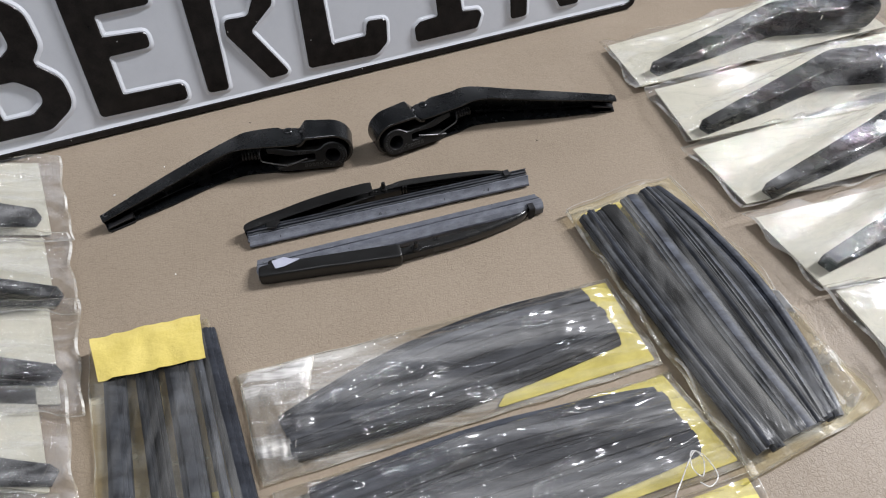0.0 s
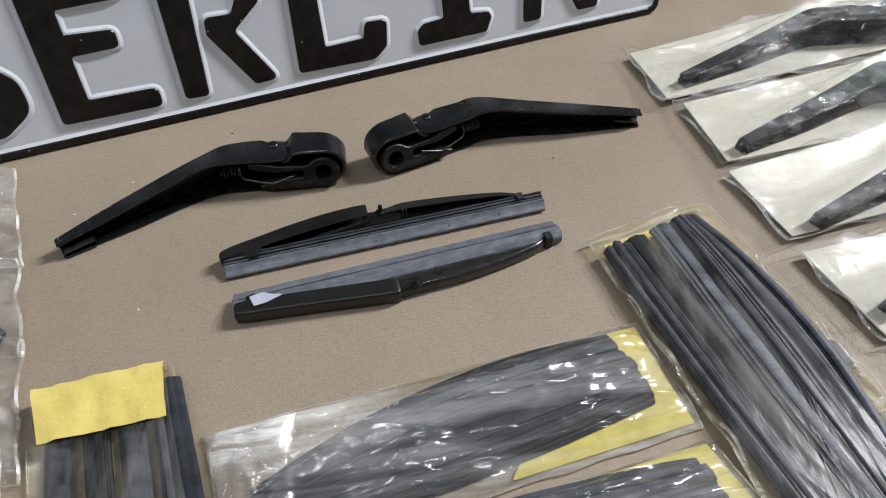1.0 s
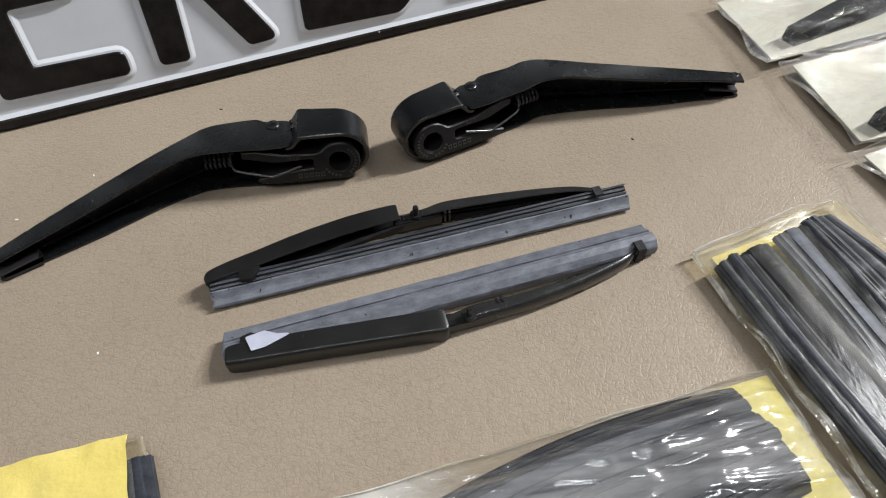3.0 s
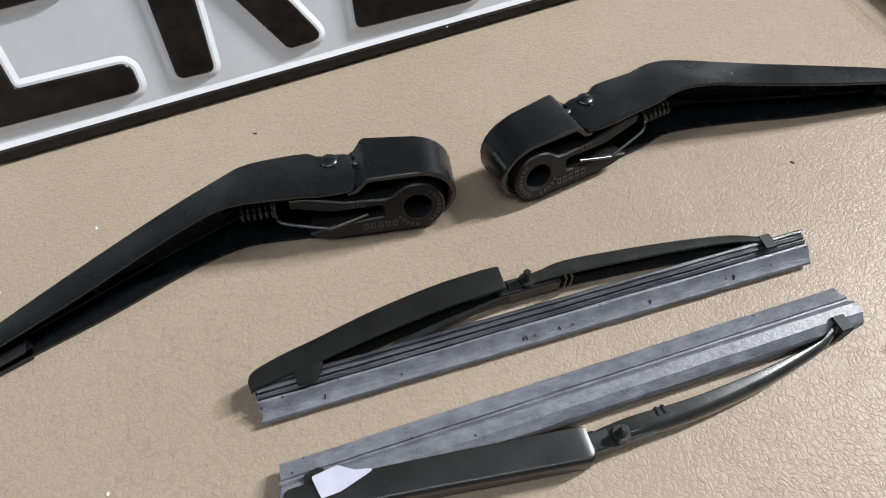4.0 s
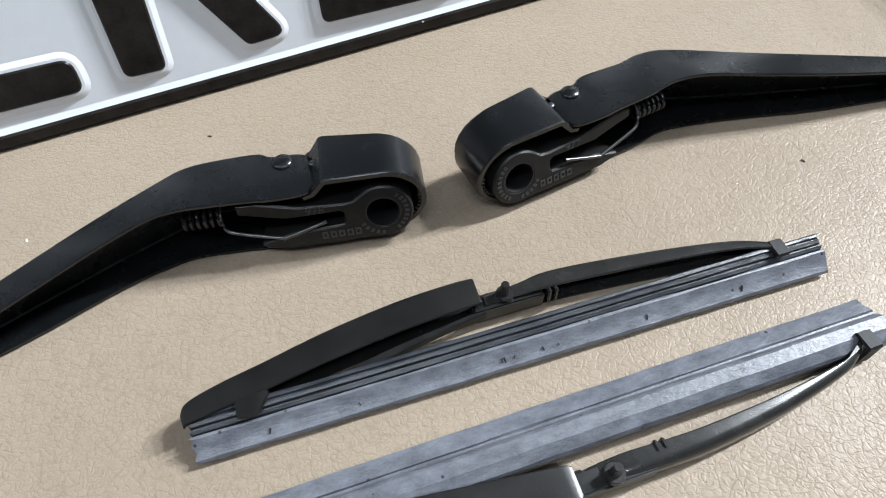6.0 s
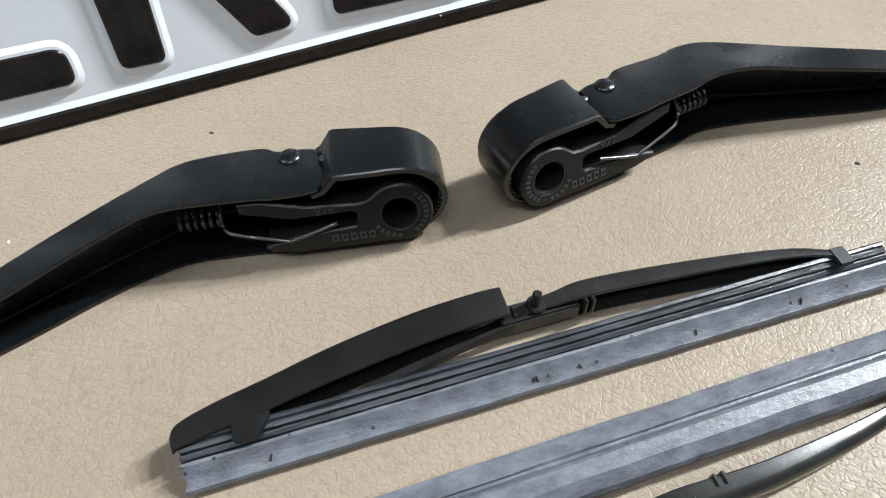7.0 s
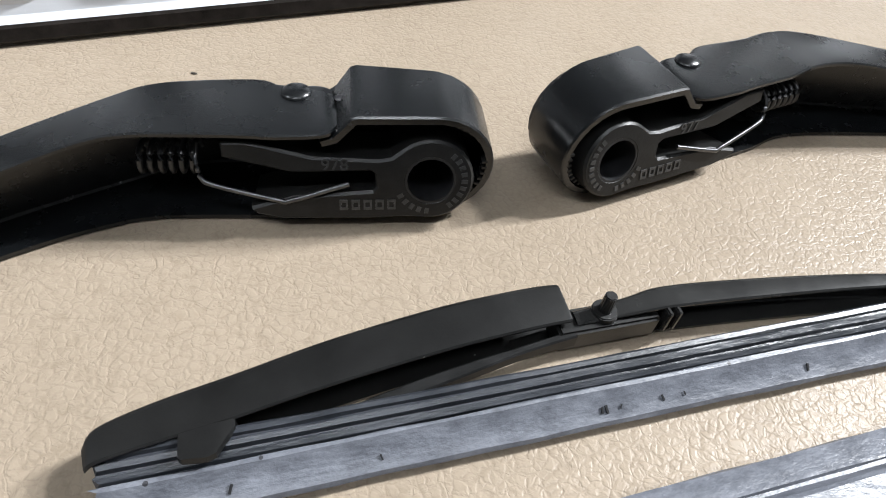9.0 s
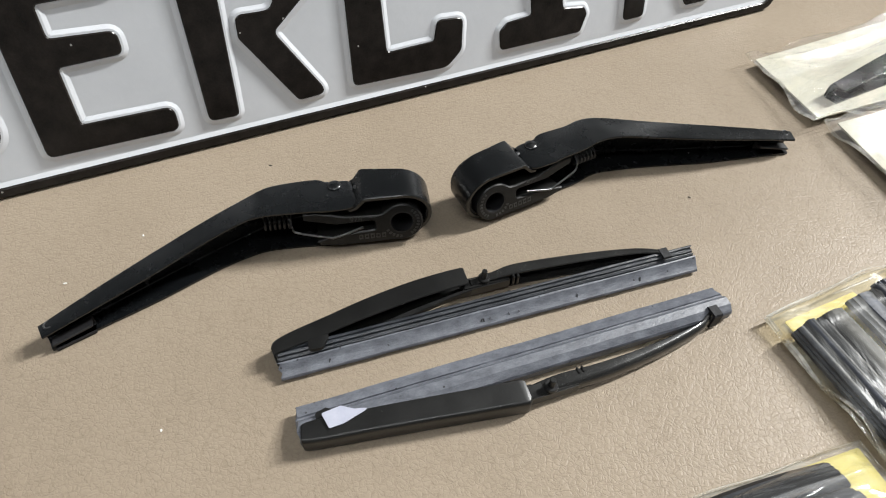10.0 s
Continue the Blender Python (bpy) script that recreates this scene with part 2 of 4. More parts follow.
FILM = film_material("clear_film", 0.125, (1.0, 0.99, 0.97), shine=0.10, crinkle=1.1, stretch=(0.07, 1, 1), rough=0.12)
FILM_MILK = film_material("milky_film", 0.60, (1.0, 0.985, 0.95), shine=0.10, crinkle=1.6, rough=0.10)
FILM_PACK = film_material("crackly_film", 0.115, shine=0.075, crinkle=1.5, stretch=(0.35, 1, 1), rough=0.05, rim=0.45, fine=1.15, warp=2.0)
FILM_OLD = film_material("yellowed_film", 0.045, (1.0, 0.99, 0.95), 0.005, 0.4, (1, 0.2, 1), rough=0.2, rim=0.1)
# cream weld; its paleness also paints in light caught along the film edges
SEAM = film_material("welded_seam", 0.3, (1.0, 0.98, 0.92), 0.08, 1.2)
FILM_HAZY = film_material("hazy_back_film", 0.30, (1.0, 0.985, 0.93), 0.01, 0.6, rough=0.2, rim=0.1)
FILM_BACK = film_material("yellowish_back_film", 0.15, (1.0, 0.965, 0.80), 0.005, 0.4, rough=0.2, rim=0.1)

# ---- building tools ----
MM = 0.001


def part(name, bm, material, parent=None, label="", smooth=True, angle=21):
    me = bpy.data.meshes.new(name)
    bmesh.ops.recalc_face_normals(bm, faces=bm.faces)
    for f in bm.faces:
        f.smooth = smooth
    bm.to_mesh(me)
    bm.free()
    me.materials.append(material)
    if smooth:
        me.set_sharp_from_angle(angle=radians(angle))
    ob = new(name, me)
    ob.parent = parent
    if label:
        tagged(ob, label)
    return ob


def thing(name, label, category, group="", kind=""):
    return tagged(new(name), label, category, group, kind)


def box(bm, x0, y0, z0, x1, y1, z1, m=None):
    r = bmesh.ops.create_cube(bm, size=1.0)
    for v in r["verts"]:
        v.co = Vector(((x0 + x1) / 2 + v.co.x * (x1 - x0), (y0 + y1) / 2 + v.co.y * (y1 - y0), (z0 + z1) / 2 + v.co.z * (z1 - z0)))
        if m is not None:
            v.co = m @ v.co
    return r["verts"]


def bevelled(bm, width, segments=2):
    bmesh.ops.bevel(bm, geom=bm.edges[:], offset=width, segments=segments, affect="EDGES", clamp_overlap=True)


def loft(bm, rings, close_ends=True):
    """Skin a list of equal closed rings of points."""
    vs = [[bm.verts.new(p) for p in ring] for ring in rings]
    n = len(vs[0])
    for a, b in zip(vs, vs[1:]):
        for k in range(n):
            bm.faces.new((a[k], a[(k + 1) % n], b[(k + 1) % n], b[k]))
    if close_ends:
        for ring in (vs[0][::-1], vs[-1]):
            edges = [bm.edges.get((ring[k], ring[(k + 1) % n])) for k in range(n)]
            bmesh.ops.triangle_fill(bm, edges=edges, use_beauty=True)


def tube(bm, path, r, sides=8):
    rings = []
    for k, p in enumerate(path):
        d = (Vector(path[min(k + 1, len(path) - 1)]) - Vector(path[max(k - 1, 0)])).normalized()
        up = Vector((0, 0, 1)) if abs(d.z) < 0.9 else Vector((0, 1, 0))
        a = d.cross(up).normalized()
        c = a.cross(d)
        rings.append([Vector(p) + r * (math.cos(2 * math.pi * j / sides) * a + math.sin(2 * math.pi * j / sides) * c) for j in range(sides)])
    loft(bm, rings)


def smooth_path(points, per=6):
    """Points on a soft curve through the given ones."""
    pts = [Vector(p) for p in points]
    out = []
    for k in range(len(pts) - 1):
        p0, p1, p2, p3 = pts[max(k - 1, 0)], pts[k], pts[k + 1], pts[min(k + 2, len(pts) - 1)]
        for j in range(per):
            t = j / per
            out.append(0.5 * ((2 * p1) + (p2 - p0) * t + (2 * p0 - 5 * p1 + 4 * p2 - p3) * t * t + (3 * p1 - p0 - 3 * p2 + p3) * t ** 3))
    out.append(pts[-1])
    return out


def rounded(points, radius, steps=5):
    """A polygon with its corners rounded; a point may carry its own radius as third value."""
    out = []
    n = len(points)
    for k in range(n):
        p = Vector(points[k][:2])
        r = points[k][2] if len(points[k]) > 2 else radius
        a, b = Vector(points[k - 1][:2]), Vector(points[(k + 1) % n][:2])
        da, db = (a - p), (b - p)
        la, lb = da.length, db.length
        da, db = da / la, db / lb
        cosang = max(-0.999, min(0.999, da.dot(db)))
        half = math.acos(cosang) / 2
        cut = min(r / max(math.tan(half), 1e-3), la * 0.48, lb * 0.48)
        for j in range(steps + 1):
            t = j / steps
            out.append((p + da * cut) * (1 - t) ** 2 + 2 * p * t * (1 - t) + (p + db * cut) * t ** 2)
    return out


def plate2d(bm, outer, holes, place, depth, edge=0.0):
    """A flat piece of an outline with holes; place(u, v, w) sets a point, w from 0 (front) to depth. edge: width of the sloped rim."""
    def ring(loop, w, grow):
        n = len(loop)
        area = sum(loop[k - 1].x * loop[k].y - loop[k].x * loop[k - 1].y for k in range(n))
        out = []
        for k in range(n):
            d = loop[(k + 1) % n] - loop[k - 1]
            nrm = Vector((d.y, -d.x)).normalized() * (1 if area > 0 else -1)
            q = loop[k] + nrm * grow
            out.append(bm.verts.new(place(q.x, q.y, w)))
        return out
    edges = []
    for i, loop in enumerate([outer, *holes]):
        sign = 1 if i == 0 else -1
        tiers = [ring(loop, 0, -edge * sign), ring(loop, min(edge, depth), 0), ring(loop, depth, 0)] if edge else [ring(loop, 0, 0), ring(loop, depth, 0)]
        n = len(loop)
        for a, b in zip(tiers, tiers[1:]):
            for k in range(n):
                bm.faces.new((a[k], a[(k + 1) % n], b[(k + 1) % n], b[k]))
        edges += [bm.edges.get((tiers[0][k], tiers[0][(k + 1) % n])) for k in range(n)]
    bmesh.ops.triangle_fill(bm, edges=edges, use_beauty=True)


def channel(bm, stations, th, rnd, per=4):
    """A pressed channel lying on its side: stations of outer x, y, inner x, y, height; open on the inner side."""
    path = smooth_path([Vector((s[0], s[1], s[4])) for s in stations], per)
    inner = smooth_path([Vector((s[2], s[3], 0)) for s in stations], per)
    rings = []
    for o, i in zip(path, inner):
        zt = o.z
        O, I = Vector((o.x, o.y)), Vector((i.x, i.y))
        d = (I - O).normalized()
        c = min(rnd, zt * 0.3)
        arc = [(1 - math.cos(radians(a)), 1 - math.sin(radians(a))) for a in (0, 22, 45, 68, 90)]
        seq = [(I, 0.0)] + [(O + d * c * u, c * w) for w, u in arc] + [(O + d * c * u, zt - c * w) for u, w in arc] + [(I - d * 0.3 * MM, zt), (I, zt - 0.3 * MM),
               (I, zt - th), (O + d * th * 1.5, zt - th), (O + d * th, zt - th * 1.5), (O + d * th, th * 1.5), (O + d * th * 1.5, th), (I, th)]
        rings.append([Vector((p.x, p.y, z)) for p, z in seq])
    loft(bm, rings)


def mm(points):
    return [tuple(c * MM for c in p) for p in points]


# ---- the room that closes the place ----
R, TOP = 6.0, 3.5
bm = bmesh.new()
box(bm, -R, -R, -0.80, R, R, -0.75)
tagged(part("floor", bm, FLOOR_MAT, smooth=False), "plain grey floor of the room", "floor", kind="structure")
bm = bmesh.new()
box(bm, -R, -R, TOP, R, R, TOP + 0.05)
tagged(part("ceiling", bm, WALL_PAINT, smooth=False), "plain grey painted ceiling", "ceiling", kind="structure")
for nm, b6 in (("wall_north", (-R, R, -0.75, R, R + 0.1, TOP)), ("wall_south", (-R, -R - 0.1, -0.75, R, -R, TOP)),
               ("wall_east", (R, -R, -0.75, R + 0.1, R, TOP)), ("wall_west", (-R - 0.1, -R, -0.75, -R, R, TOP))):
    bm = bmesh.new()
    box(bm, *b6)
    tagged(part(nm, bm, WALL_PAINT, smooth=False), "plain grey painted wall", "wall", kind="structure")

# ---- the table with its padded cover ----
table = thing("table", "table covered with tan grained leatherette", "table")
bm = bmesh.new()
box(bm, -0.62, -0.5, -0.035, 0.72, 0.62, 0.0)
bevelled(bm, 0.012, 4)
part("tabletop", bm, LEATHER, table)
for x, y in ((-0.56, -0.44), (0.66, -0.44), (-0.56, 0.56), (0.66, 0.56)):
    bm = bmesh.new()
    box(bm, x - 0.03, y - 0.03, -0.75, x + 0.03, y + 0.03, -0.035)
    bevelled(bm, 0.004, 2)
    part("leg", bm, WOOD, table)

# ---- the embossed sign, leaning back ----
SIGN_TURN, SIGN_LEAN, SIGN_FOOT = math.atan(0.257), radians(16), Vector((-0.0064, 0.1326, 0.0005))
su = Vector((math.cos(SIGN_TURN), math.sin(SIGN_TURN), 0))
sback = Vector((-math.sin(SIGN_TURN), math.cos(SIGN_TURN), 0))
sw = sback * math.sin(SIGN_LEAN) + Vector((0, 0, math.cos(SIGN_LEAN)))
sn = su.cross(sw)


def on_sign(u, v, out=0.0):
    """u along the sign, v up it, out of its face, in millimetres."""
    return SIGN_FOOT + (su * u + sw * v + sn * out) * MM


sign = thing("letter_sign", "white embossed metal sign with raised black letters BERLIN", "sign")
S0, S1, SH = -292.0, 232.0, 110.0
outline = rounded([(S0, 0), (S1, 0), (S1, SH), (S0, SH)], 9, 6)
inner = rounded([(S0 + 4.6, 4.6), (S1 - 4.6, 4.6), (S1 - 4.6, SH - 4.6), (S0 + 4.6, SH - 4.6)], 6, 6)
bm = bmesh.new()
plate2d(bm, outline, [], lambda u, v, w: on_sign(u, v, -w), 1.2)
part("sheet", bm, WHITE_ENAMEL, sign)
bm = bmesh.new()
plate2d(bm, outline, [inner], lambda u, v, w: on_sign(u, v, 1.5 - w), 1.4, 0.8)
part("rim", bm, BLACK_ENAMEL, sign, "scratched black raised rim")
# the pressed white slope that rises towards the rim
bm = bmesh.new()
lip = rounded([(S0 + 6.6, 6.6), (S1 - 6.6, 6.6), (S1 - 6.6, SH - 6.6), (S0 + 6.6, SH - 6.6)], 5, 6)
a = [bm.verts.new(on_sign(p.x, p.y, 0.8)) for p in inner]
b = [bm.verts.new(on_sign(p.x, p.y, 0.05)) for p in lip]
for k in range(len(a)):
    bm.faces.new((a[k], a[(k + 1) % len(a)], b[(k + 1) % len(b)], b[k]))
part("bead", bm, WHITE_ENAMEL, sign)

LETTERS = {
    "letter_B": ([(-236, 12.5, 3), (-200, 12.5, 13), (-182, 24, 13), (-182, 42, 13), (-193, 53, 4), (-185, 62, 10), (-185, 82, 13), (-200, 94, 13), (-236, 94, 3)],
                 [[(-222, 24, 2), (-206, 24, 8), (-197, 30, 6), (-197, 37, 6), (-206, 45, 7), (-222, 45, 2)], [(-222, 59, 2), (-208, 59, 7), (-200, 64, 6), (-200, 74, 6), (-208, 82, 7), (-222, 82, 2)]]),
    "letter_E": ([(-171, 12.5, 3), (-117, 11.5, 4), (-116.5, 22.5, 4), (-153.5, 23.5, 2), (-152.5, 47.5, 2), (-127.5, 48, 3.5), (-127, 57.5, 3.5), (-151.5, 59, 2), (-151, 71.5, 2), (-119, 72, 4), (-118, 94, 4), (-166, 94, 4)], []),
    "letter_R": ([(-104, 12, 3), (-90.5, 11.5, 3), (-85, 70, 2), (-85, 82, 2), (-62, 82, 6), (-60, 64, 5), (-66, 54, 5), (-81, 54.5, 3.5), (-82, 45, 4), (-62.5, 12, 3.5), (-48, 12.5, 3.5), (-66.5, 44.5, 3), (-49, 58, 6), (-46, 82, 12), (-56, 94, 9), (-100, 94, 4)], []),
    "letter_L": ([(-35.5, 12.5, 3), (14, 11, 9), (22.5, 18, 5), (24.5, 34, 3.5), (10.5, 35, 3.5), (8, 25.5, 2), (-16.5, 25, 2), (-15, 94, 3), (-30, 94, 3)], []),
    "letter_I": ([(44, 13, 3), (92.5, 13, 3), (96.5, 22, 3), (94.5, 26, 3), (81.5, 27.5, 2), (78.5, 80, 2), (92.5, 81, 3), (92.5, 94, 3), (48.5, 94, 3), (48.5, 81, 3), (61.5, 80, 2), (62.5, 27.5, 2), (48.5, 26.5, 3), (44, 23, 3)], []),
    "letter_N": ([(120, 13.5, 3), (133.5, 13.5, 3), (136.5, 60, 2), (162.5, 14, 3), (178.5, 14, 3), (180.5, 94, 3), (166.5, 94, 3), (164.5, 45, 2), (138.5, 94, 3), (122.5, 94, 3)], []),
}
for nm, (out_pts, hole_pts) in LETTERS.items():
    bm = bmesh.new()
    plate2d(bm, rounded(out_pts, 3), [rounded(h, 3) for h in hole_pts], lambda u, v, w: on_sign(u, v, 1.5 - w), 0.7, 0.5)
    letter = part(nm, bm, BLACK_ENAMEL, sign)
    # the white slope of the pressing round the letter
    bm = bmesh.new()
    for i, pts in enumerate([out_pts, *hole_pts]):
        loop = rounded(pts, 3)
        n = len(loop)
        area = sum(loop[k - 1].x * loop[k].y - loop[k].x * loop[k - 1].y for k in range(n))
        tiers = []
        for grow, h in ((0.0, 0.85), (0.9, 0.8), (2.6, 0.02)):
            row = []
            for k in range(n):
                d = loop[(k + 1) % n] - loop[k - 1]
                q = loop[k] + Vector((d.y, -d.x)).normalized() * grow * (1 if area > 0 else -1) * (1 if i == 0 else -1)
                row.append(bm.verts.new(on_sign(q.x, q.y, h)))
            tiers.append(row)
        for a, b in zip(tiers, tiers[1:]):
            for k in range(n):
                bm.faces.new((a[k], a[(k + 1) % n], b[(k + 1) % n], b[k]))
    part("embossing", bm, WHITE_ENAMEL, letter)

# ---- wiper arms ----
ARM = mm([(-18.5, 17.3, -17.0, 6.0, 20.6), (-21, 18, -19.5, 2.6, 21), (-28, 18.2, -28, 2.0, 21), (-32.5, 20, -34, 2.5, 21), (-45, 19.4, -45, 2.8, 21), (-52, 17.9, -53, 2.6, 21),
          (-58, 14.8, -60, 1.0, 20.6), (-74.6, 6.4, -72.6, -4.2, 18.3), (-96.2, -6.0, -93.6, -15.8, 15), (-113.8, -16.3, -111, -24.3, 12), (-130.8, -26.8, -128, -32.4, 9)])
ARM_LONG = ARM[:5] + mm([(-54, 20.0, -55, 4.0, 21), (-63, 17.6, -66, 1.6, 20.6), (-84, 8.0, -82, -4.0, 18), (-108, -2.6, -106, -13.4, 15), (-130, -12.0, -127.6, -20.4, 12), (-150, -20.6, -147, -26.8, 9)])
ARM_PACKED = [(x * 1.17, y * 1.08, u * 1.17, v * 1.08, z * 0.9) for x, y, u, v, z in ARM_LONG]
LEVER_TILT = radians(14)


def arm_parts(parent, sx, digits, stations):
    """The parts of a wiper arm that lies on its side, hub hole at the origin; sx = -1 mirrors it."""
    def place(bm):
        if sx < 0:
            for v in bm.verts:
                v.co.x = -v.co.x
        return bm
    bm = bmesh.new()
    channel(bm, stations, 0.9 * MM, 1.3 * MM, 6)
    part("arm_channel", place(bm), BLACK_PAINT, parent, angle=24)
    # the strip that wraps round the hub
    prof = [(-20.5, 19.0), (-18.3, 19.6), (-14.8, 23.6), (-13.6, 24.0), (0.5, 24.0)]
    prof += [(0.5 + 11.9 * math.sin(a), 12.1 + 11.9 * math.cos(a)) for a in [radians(d) for d in range(8, 176, 12)]] + [(-6, 0.3)]
    bm = bmesh.new()
    rings = []
    for k, (x, z) in enumerate(prof):
        x0, z0 = prof[max(k - 1, 0)]
        x1, z1 = prof[min(k + 1, len(prof) - 1)]
        d = Vector((x1 - x0, z1 - z0)).normalized()
        nx, nz = d.y, -d.x
        t = 1.5
        f = 3.2 + max(0, (x - 0)) * 0.02
        bk = 20.6 - 0.12 * max(0, x + 13) - (1.8 if x < -17 else 0)
        sec = [(f, 0.3), (f + 0.4, 0), (bk - 0.8, 0), (bk, 0.8), (bk, t), (f, t)]
        rings.append([Vector((x + nx * w, y, z + nz * w)) * MM for y, w in sec])
    loft(bm, rings)
    cover = part("hub_cover", place(bm), BLACK_PAINT, parent)
    bm = bmesh.new()
    back = [Vector(p) for p in [(-20, 1.5), (-20, 18.5), (-14.5, 22.6), (0.5, 22.8)] + [(0.5 + 11 * math.sin(radians(d)), 12.1 + 11 * math.cos(radians(d))) for d in range(15, 180, 15)]]
    plate2d(bm, back, [], lambda u, v, w: Vector((u, 17.0 + w, v)) * MM, 1.6)
    part("back_plate", place(bm), BLACK_DEEP, parent)
    # lever with its two prongs
    ring = [(8.4 * math.sin(radians(d)), 10.5 + 8.4 * math.cos(radians(d))) for d in range(-38, 190, 12)]
    lever = [Vector(p) for p in ring] + [Vector(p) for p in [(-5, 2.4), (-12, 2.2), (-28, 2.4), (-33, 3.6), (-34, 5.2), (-26, 7.4), (-11, 8.4), (-10.4, 9.2), (-10.6, 12.0), (-11.6, 12.6), (-26, 12.4), (-38, 15.6), (-38, 18.6), (-33, 18.6), (-22, 15.6), (-10, 14.9), (-7.5, 15.3)]]
    hole = [Vector((4.6 * math.cos(radians(d)), 10.5 + 4.6 * math.sin(radians(d)))) for d in range(0, 360, 15)]
    ct, st = math.cos(LEVER_TILT), math.sin(LEVER_TILT)
    def tilt(u, v, w):
        return Vector((u, w * ct + v * st - 1.4, v * ct - w * st + 0.6)) * MM
    bm = bmesh.new()
    plate2d(bm, lever, [hole], tilt, 13.0, 0.5)
    lev = part("hub_lever", place(bm), CAST, parent, "dark cast hub lever with a round bore")
    tx, ty = stations[-1][0] / MM + 3.9, stations[-1][1] / MM - 0.6
    bm = bmesh.new()
    for d in range(0, 360, 20):
        a0, a1 = radians(d), radians(d + 20)
        q = [(5.2, 0.0), (5.2, 15.0), (4.55, 15.0), (4.55, 0.0)]
        vs = [bm.verts.new(tilt(r * math.cos(a), 10.5 + r * math.sin(a), w + 0.1)) for a in (a0, a1) for r, w in q]
        for k in range(4):
            bm.faces.new((vs[k], vs[(k + 1) % 4], vs[4 + (k + 1) % 4], vs[4 + k]))
    bmesh.ops.remove_doubles(bm, verts=bm.verts, dist=0.00001)
    part("bore_sleeve", place(bm), BLACK_DEEP, lev)
    bm = bmesh.new()
    for d in range(-8, 110, 9):
        a = radians(d)
        c = Vector((0.5 + 10.1 * math.cos(a), 0, 12.1 + 10.1 * math.sin(a) * -0.9))
        box(bm, -0.5, 0, -0.25, 0.5, 2.0, 0.25, Matrix.Translation((c.x * MM, 3.4 * MM, c.z * MM)) @ Matrix.Rotation(a, 4, "Y") @ Matrix.Scale(MM, 4))
    part("serration", place(bm), CAST, cover)
    bm = bmesh.new()
    tube(bm, smooth_path(mm([(-43, 7, 15.5), (-43.2, 4.5, 13.5), (-42.6, 3.0, 10.4), (-40, 2.0, 9.4), (-29, 0.2, 7.2), (-26.5, 0.0, 7.2), (-15.5, 1.0, 10.4)]), 5), 0.5 * MM, 8)
    part("spring_hook", place(bm), STEEL, parent, "bright bent steel wire hook", angle=70)
    bm = bmesh.new()
    helix = [((-43.0 - 11.0 * k / 96) * MM, (7 + 2.9 * math.cos(k * 0.3927)) * MM, (12.5 + 2.9 * math.sin(k * 0.3927)) * MM) for k in range(97)]
    tube(bm, helix, 0.55 * MM, 6)
    part("coil_spring", place(bm), SPRING, parent, angle=80)
    for nm, x, y, z, r, mat in (("rivet", -25.0, 14.9, 21.0, 2.9, BLACK_PAINT), ("neck_pin", -16.9, 12.8, 21.4, 1.0, STEEL)):
        bm = bmesh.new()
        bmesh.ops.create_uvsphere(bm, u_segments=18, v_segments=10, radius=r * MM)
        for v in bm.verts:
            v.co = Vector((v.co.x + x * MM, v.co.y + y * MM, v.co.z * 0.38 + z * MM))
        part(nm, place(bm), mat, parent, angle=60)
    # ring round the hole at the tip, a dark disc painted for the hole's shade, and the small clip inside it
    bm = bmesh.new()
    tube(bm, [Vector((tx + 1.5 * math.cos(radians(d)), ty + 1.5 * math.sin(radians(d)), 9.3)) * MM for d in range(0, 361, 24)], 0.34 * MM, 6)
    eyelet = part("tip_eyelet", place(bm), PALE_MARK, parent, "paler ring round the tip hole", angle=80)
    bm = bmesh.new()
    bmesh.ops.create_cone(bm, cap_ends=True, segments=18, radius1=1.25 * MM, radius2=1.25 * MM, depth=0.5 * MM, matrix=Matrix.Translation((tx * MM, ty * MM, 8.95 * MM)))
    part("tip_hole", place(bm), BLACK_DEEP, eyelet)
    bm = bmesh.new()
    channel(bm, mm([(tx + 11.6, ty + 5.1, tx + 12.6, ty + 0.6, 5.0), (tx + 4.6, ty + 1.6, tx + 5.6, ty - 2.8, 4.4), (tx - 0.9, ty - 1.0, tx + 0.4, ty - 5.4, 4.0)]), 0.9 * MM, 1.0 * MM)
    part("tip_clip", place(bm), BLACK_DEEP, parent)
    # casting marks: the type number, and plain bars for the maker's name
    cu = bpy.data.curves.new("type_number", "FONT")
    cu.body, cu.size, cu.extrude, cu.align_x, cu.align_y = digits, 3.4 * MM, 0.12 * MM, "CENTER", "CENTER"
    tmp = bpy.data.objects.new("type_number", cu)
    me = bpy.data.meshes.new_from_object(tmp)
    bpy.data.objects.remove(tmp)
    bm = bmesh.new()
    bm.from_mesh(me)
    mid = tilt(-18 * sx, 14.0, -0.05)
    for v in bm.verts:
        v.co = Vector((mid.x + v.co.x, mid.y + v.co.y * st - v.co.z * ct, mid.z + v.co.y * ct + v.co.z * st))
    part("type_number", bm, PALE_MARK, lev, "raised cast number " + digits)
    for j in range(5):
        bm = bmesh.new()
        q = [(-17.5 + j * 2.3, 4.4), (-15.9 + j * 2.3, 4.4), (-15.9 + j * 2.3, 6.6), (-17.5 + j * 2.3, 6.6)]
        q2 = [(u * 0.55 + 0.45 * (-16.7 + j * 2.3), v * 0.5 + 0.5 * 5.5) for u, v in q]
        plate2d(bm, [Vector(p) for p in q], [[Vector(p) for p in q2]], lambda u, v, w: tilt(u, v, -0.18 + w), 0.2)
        part("cast_mark", place(bm), PALE_MARK, lev)
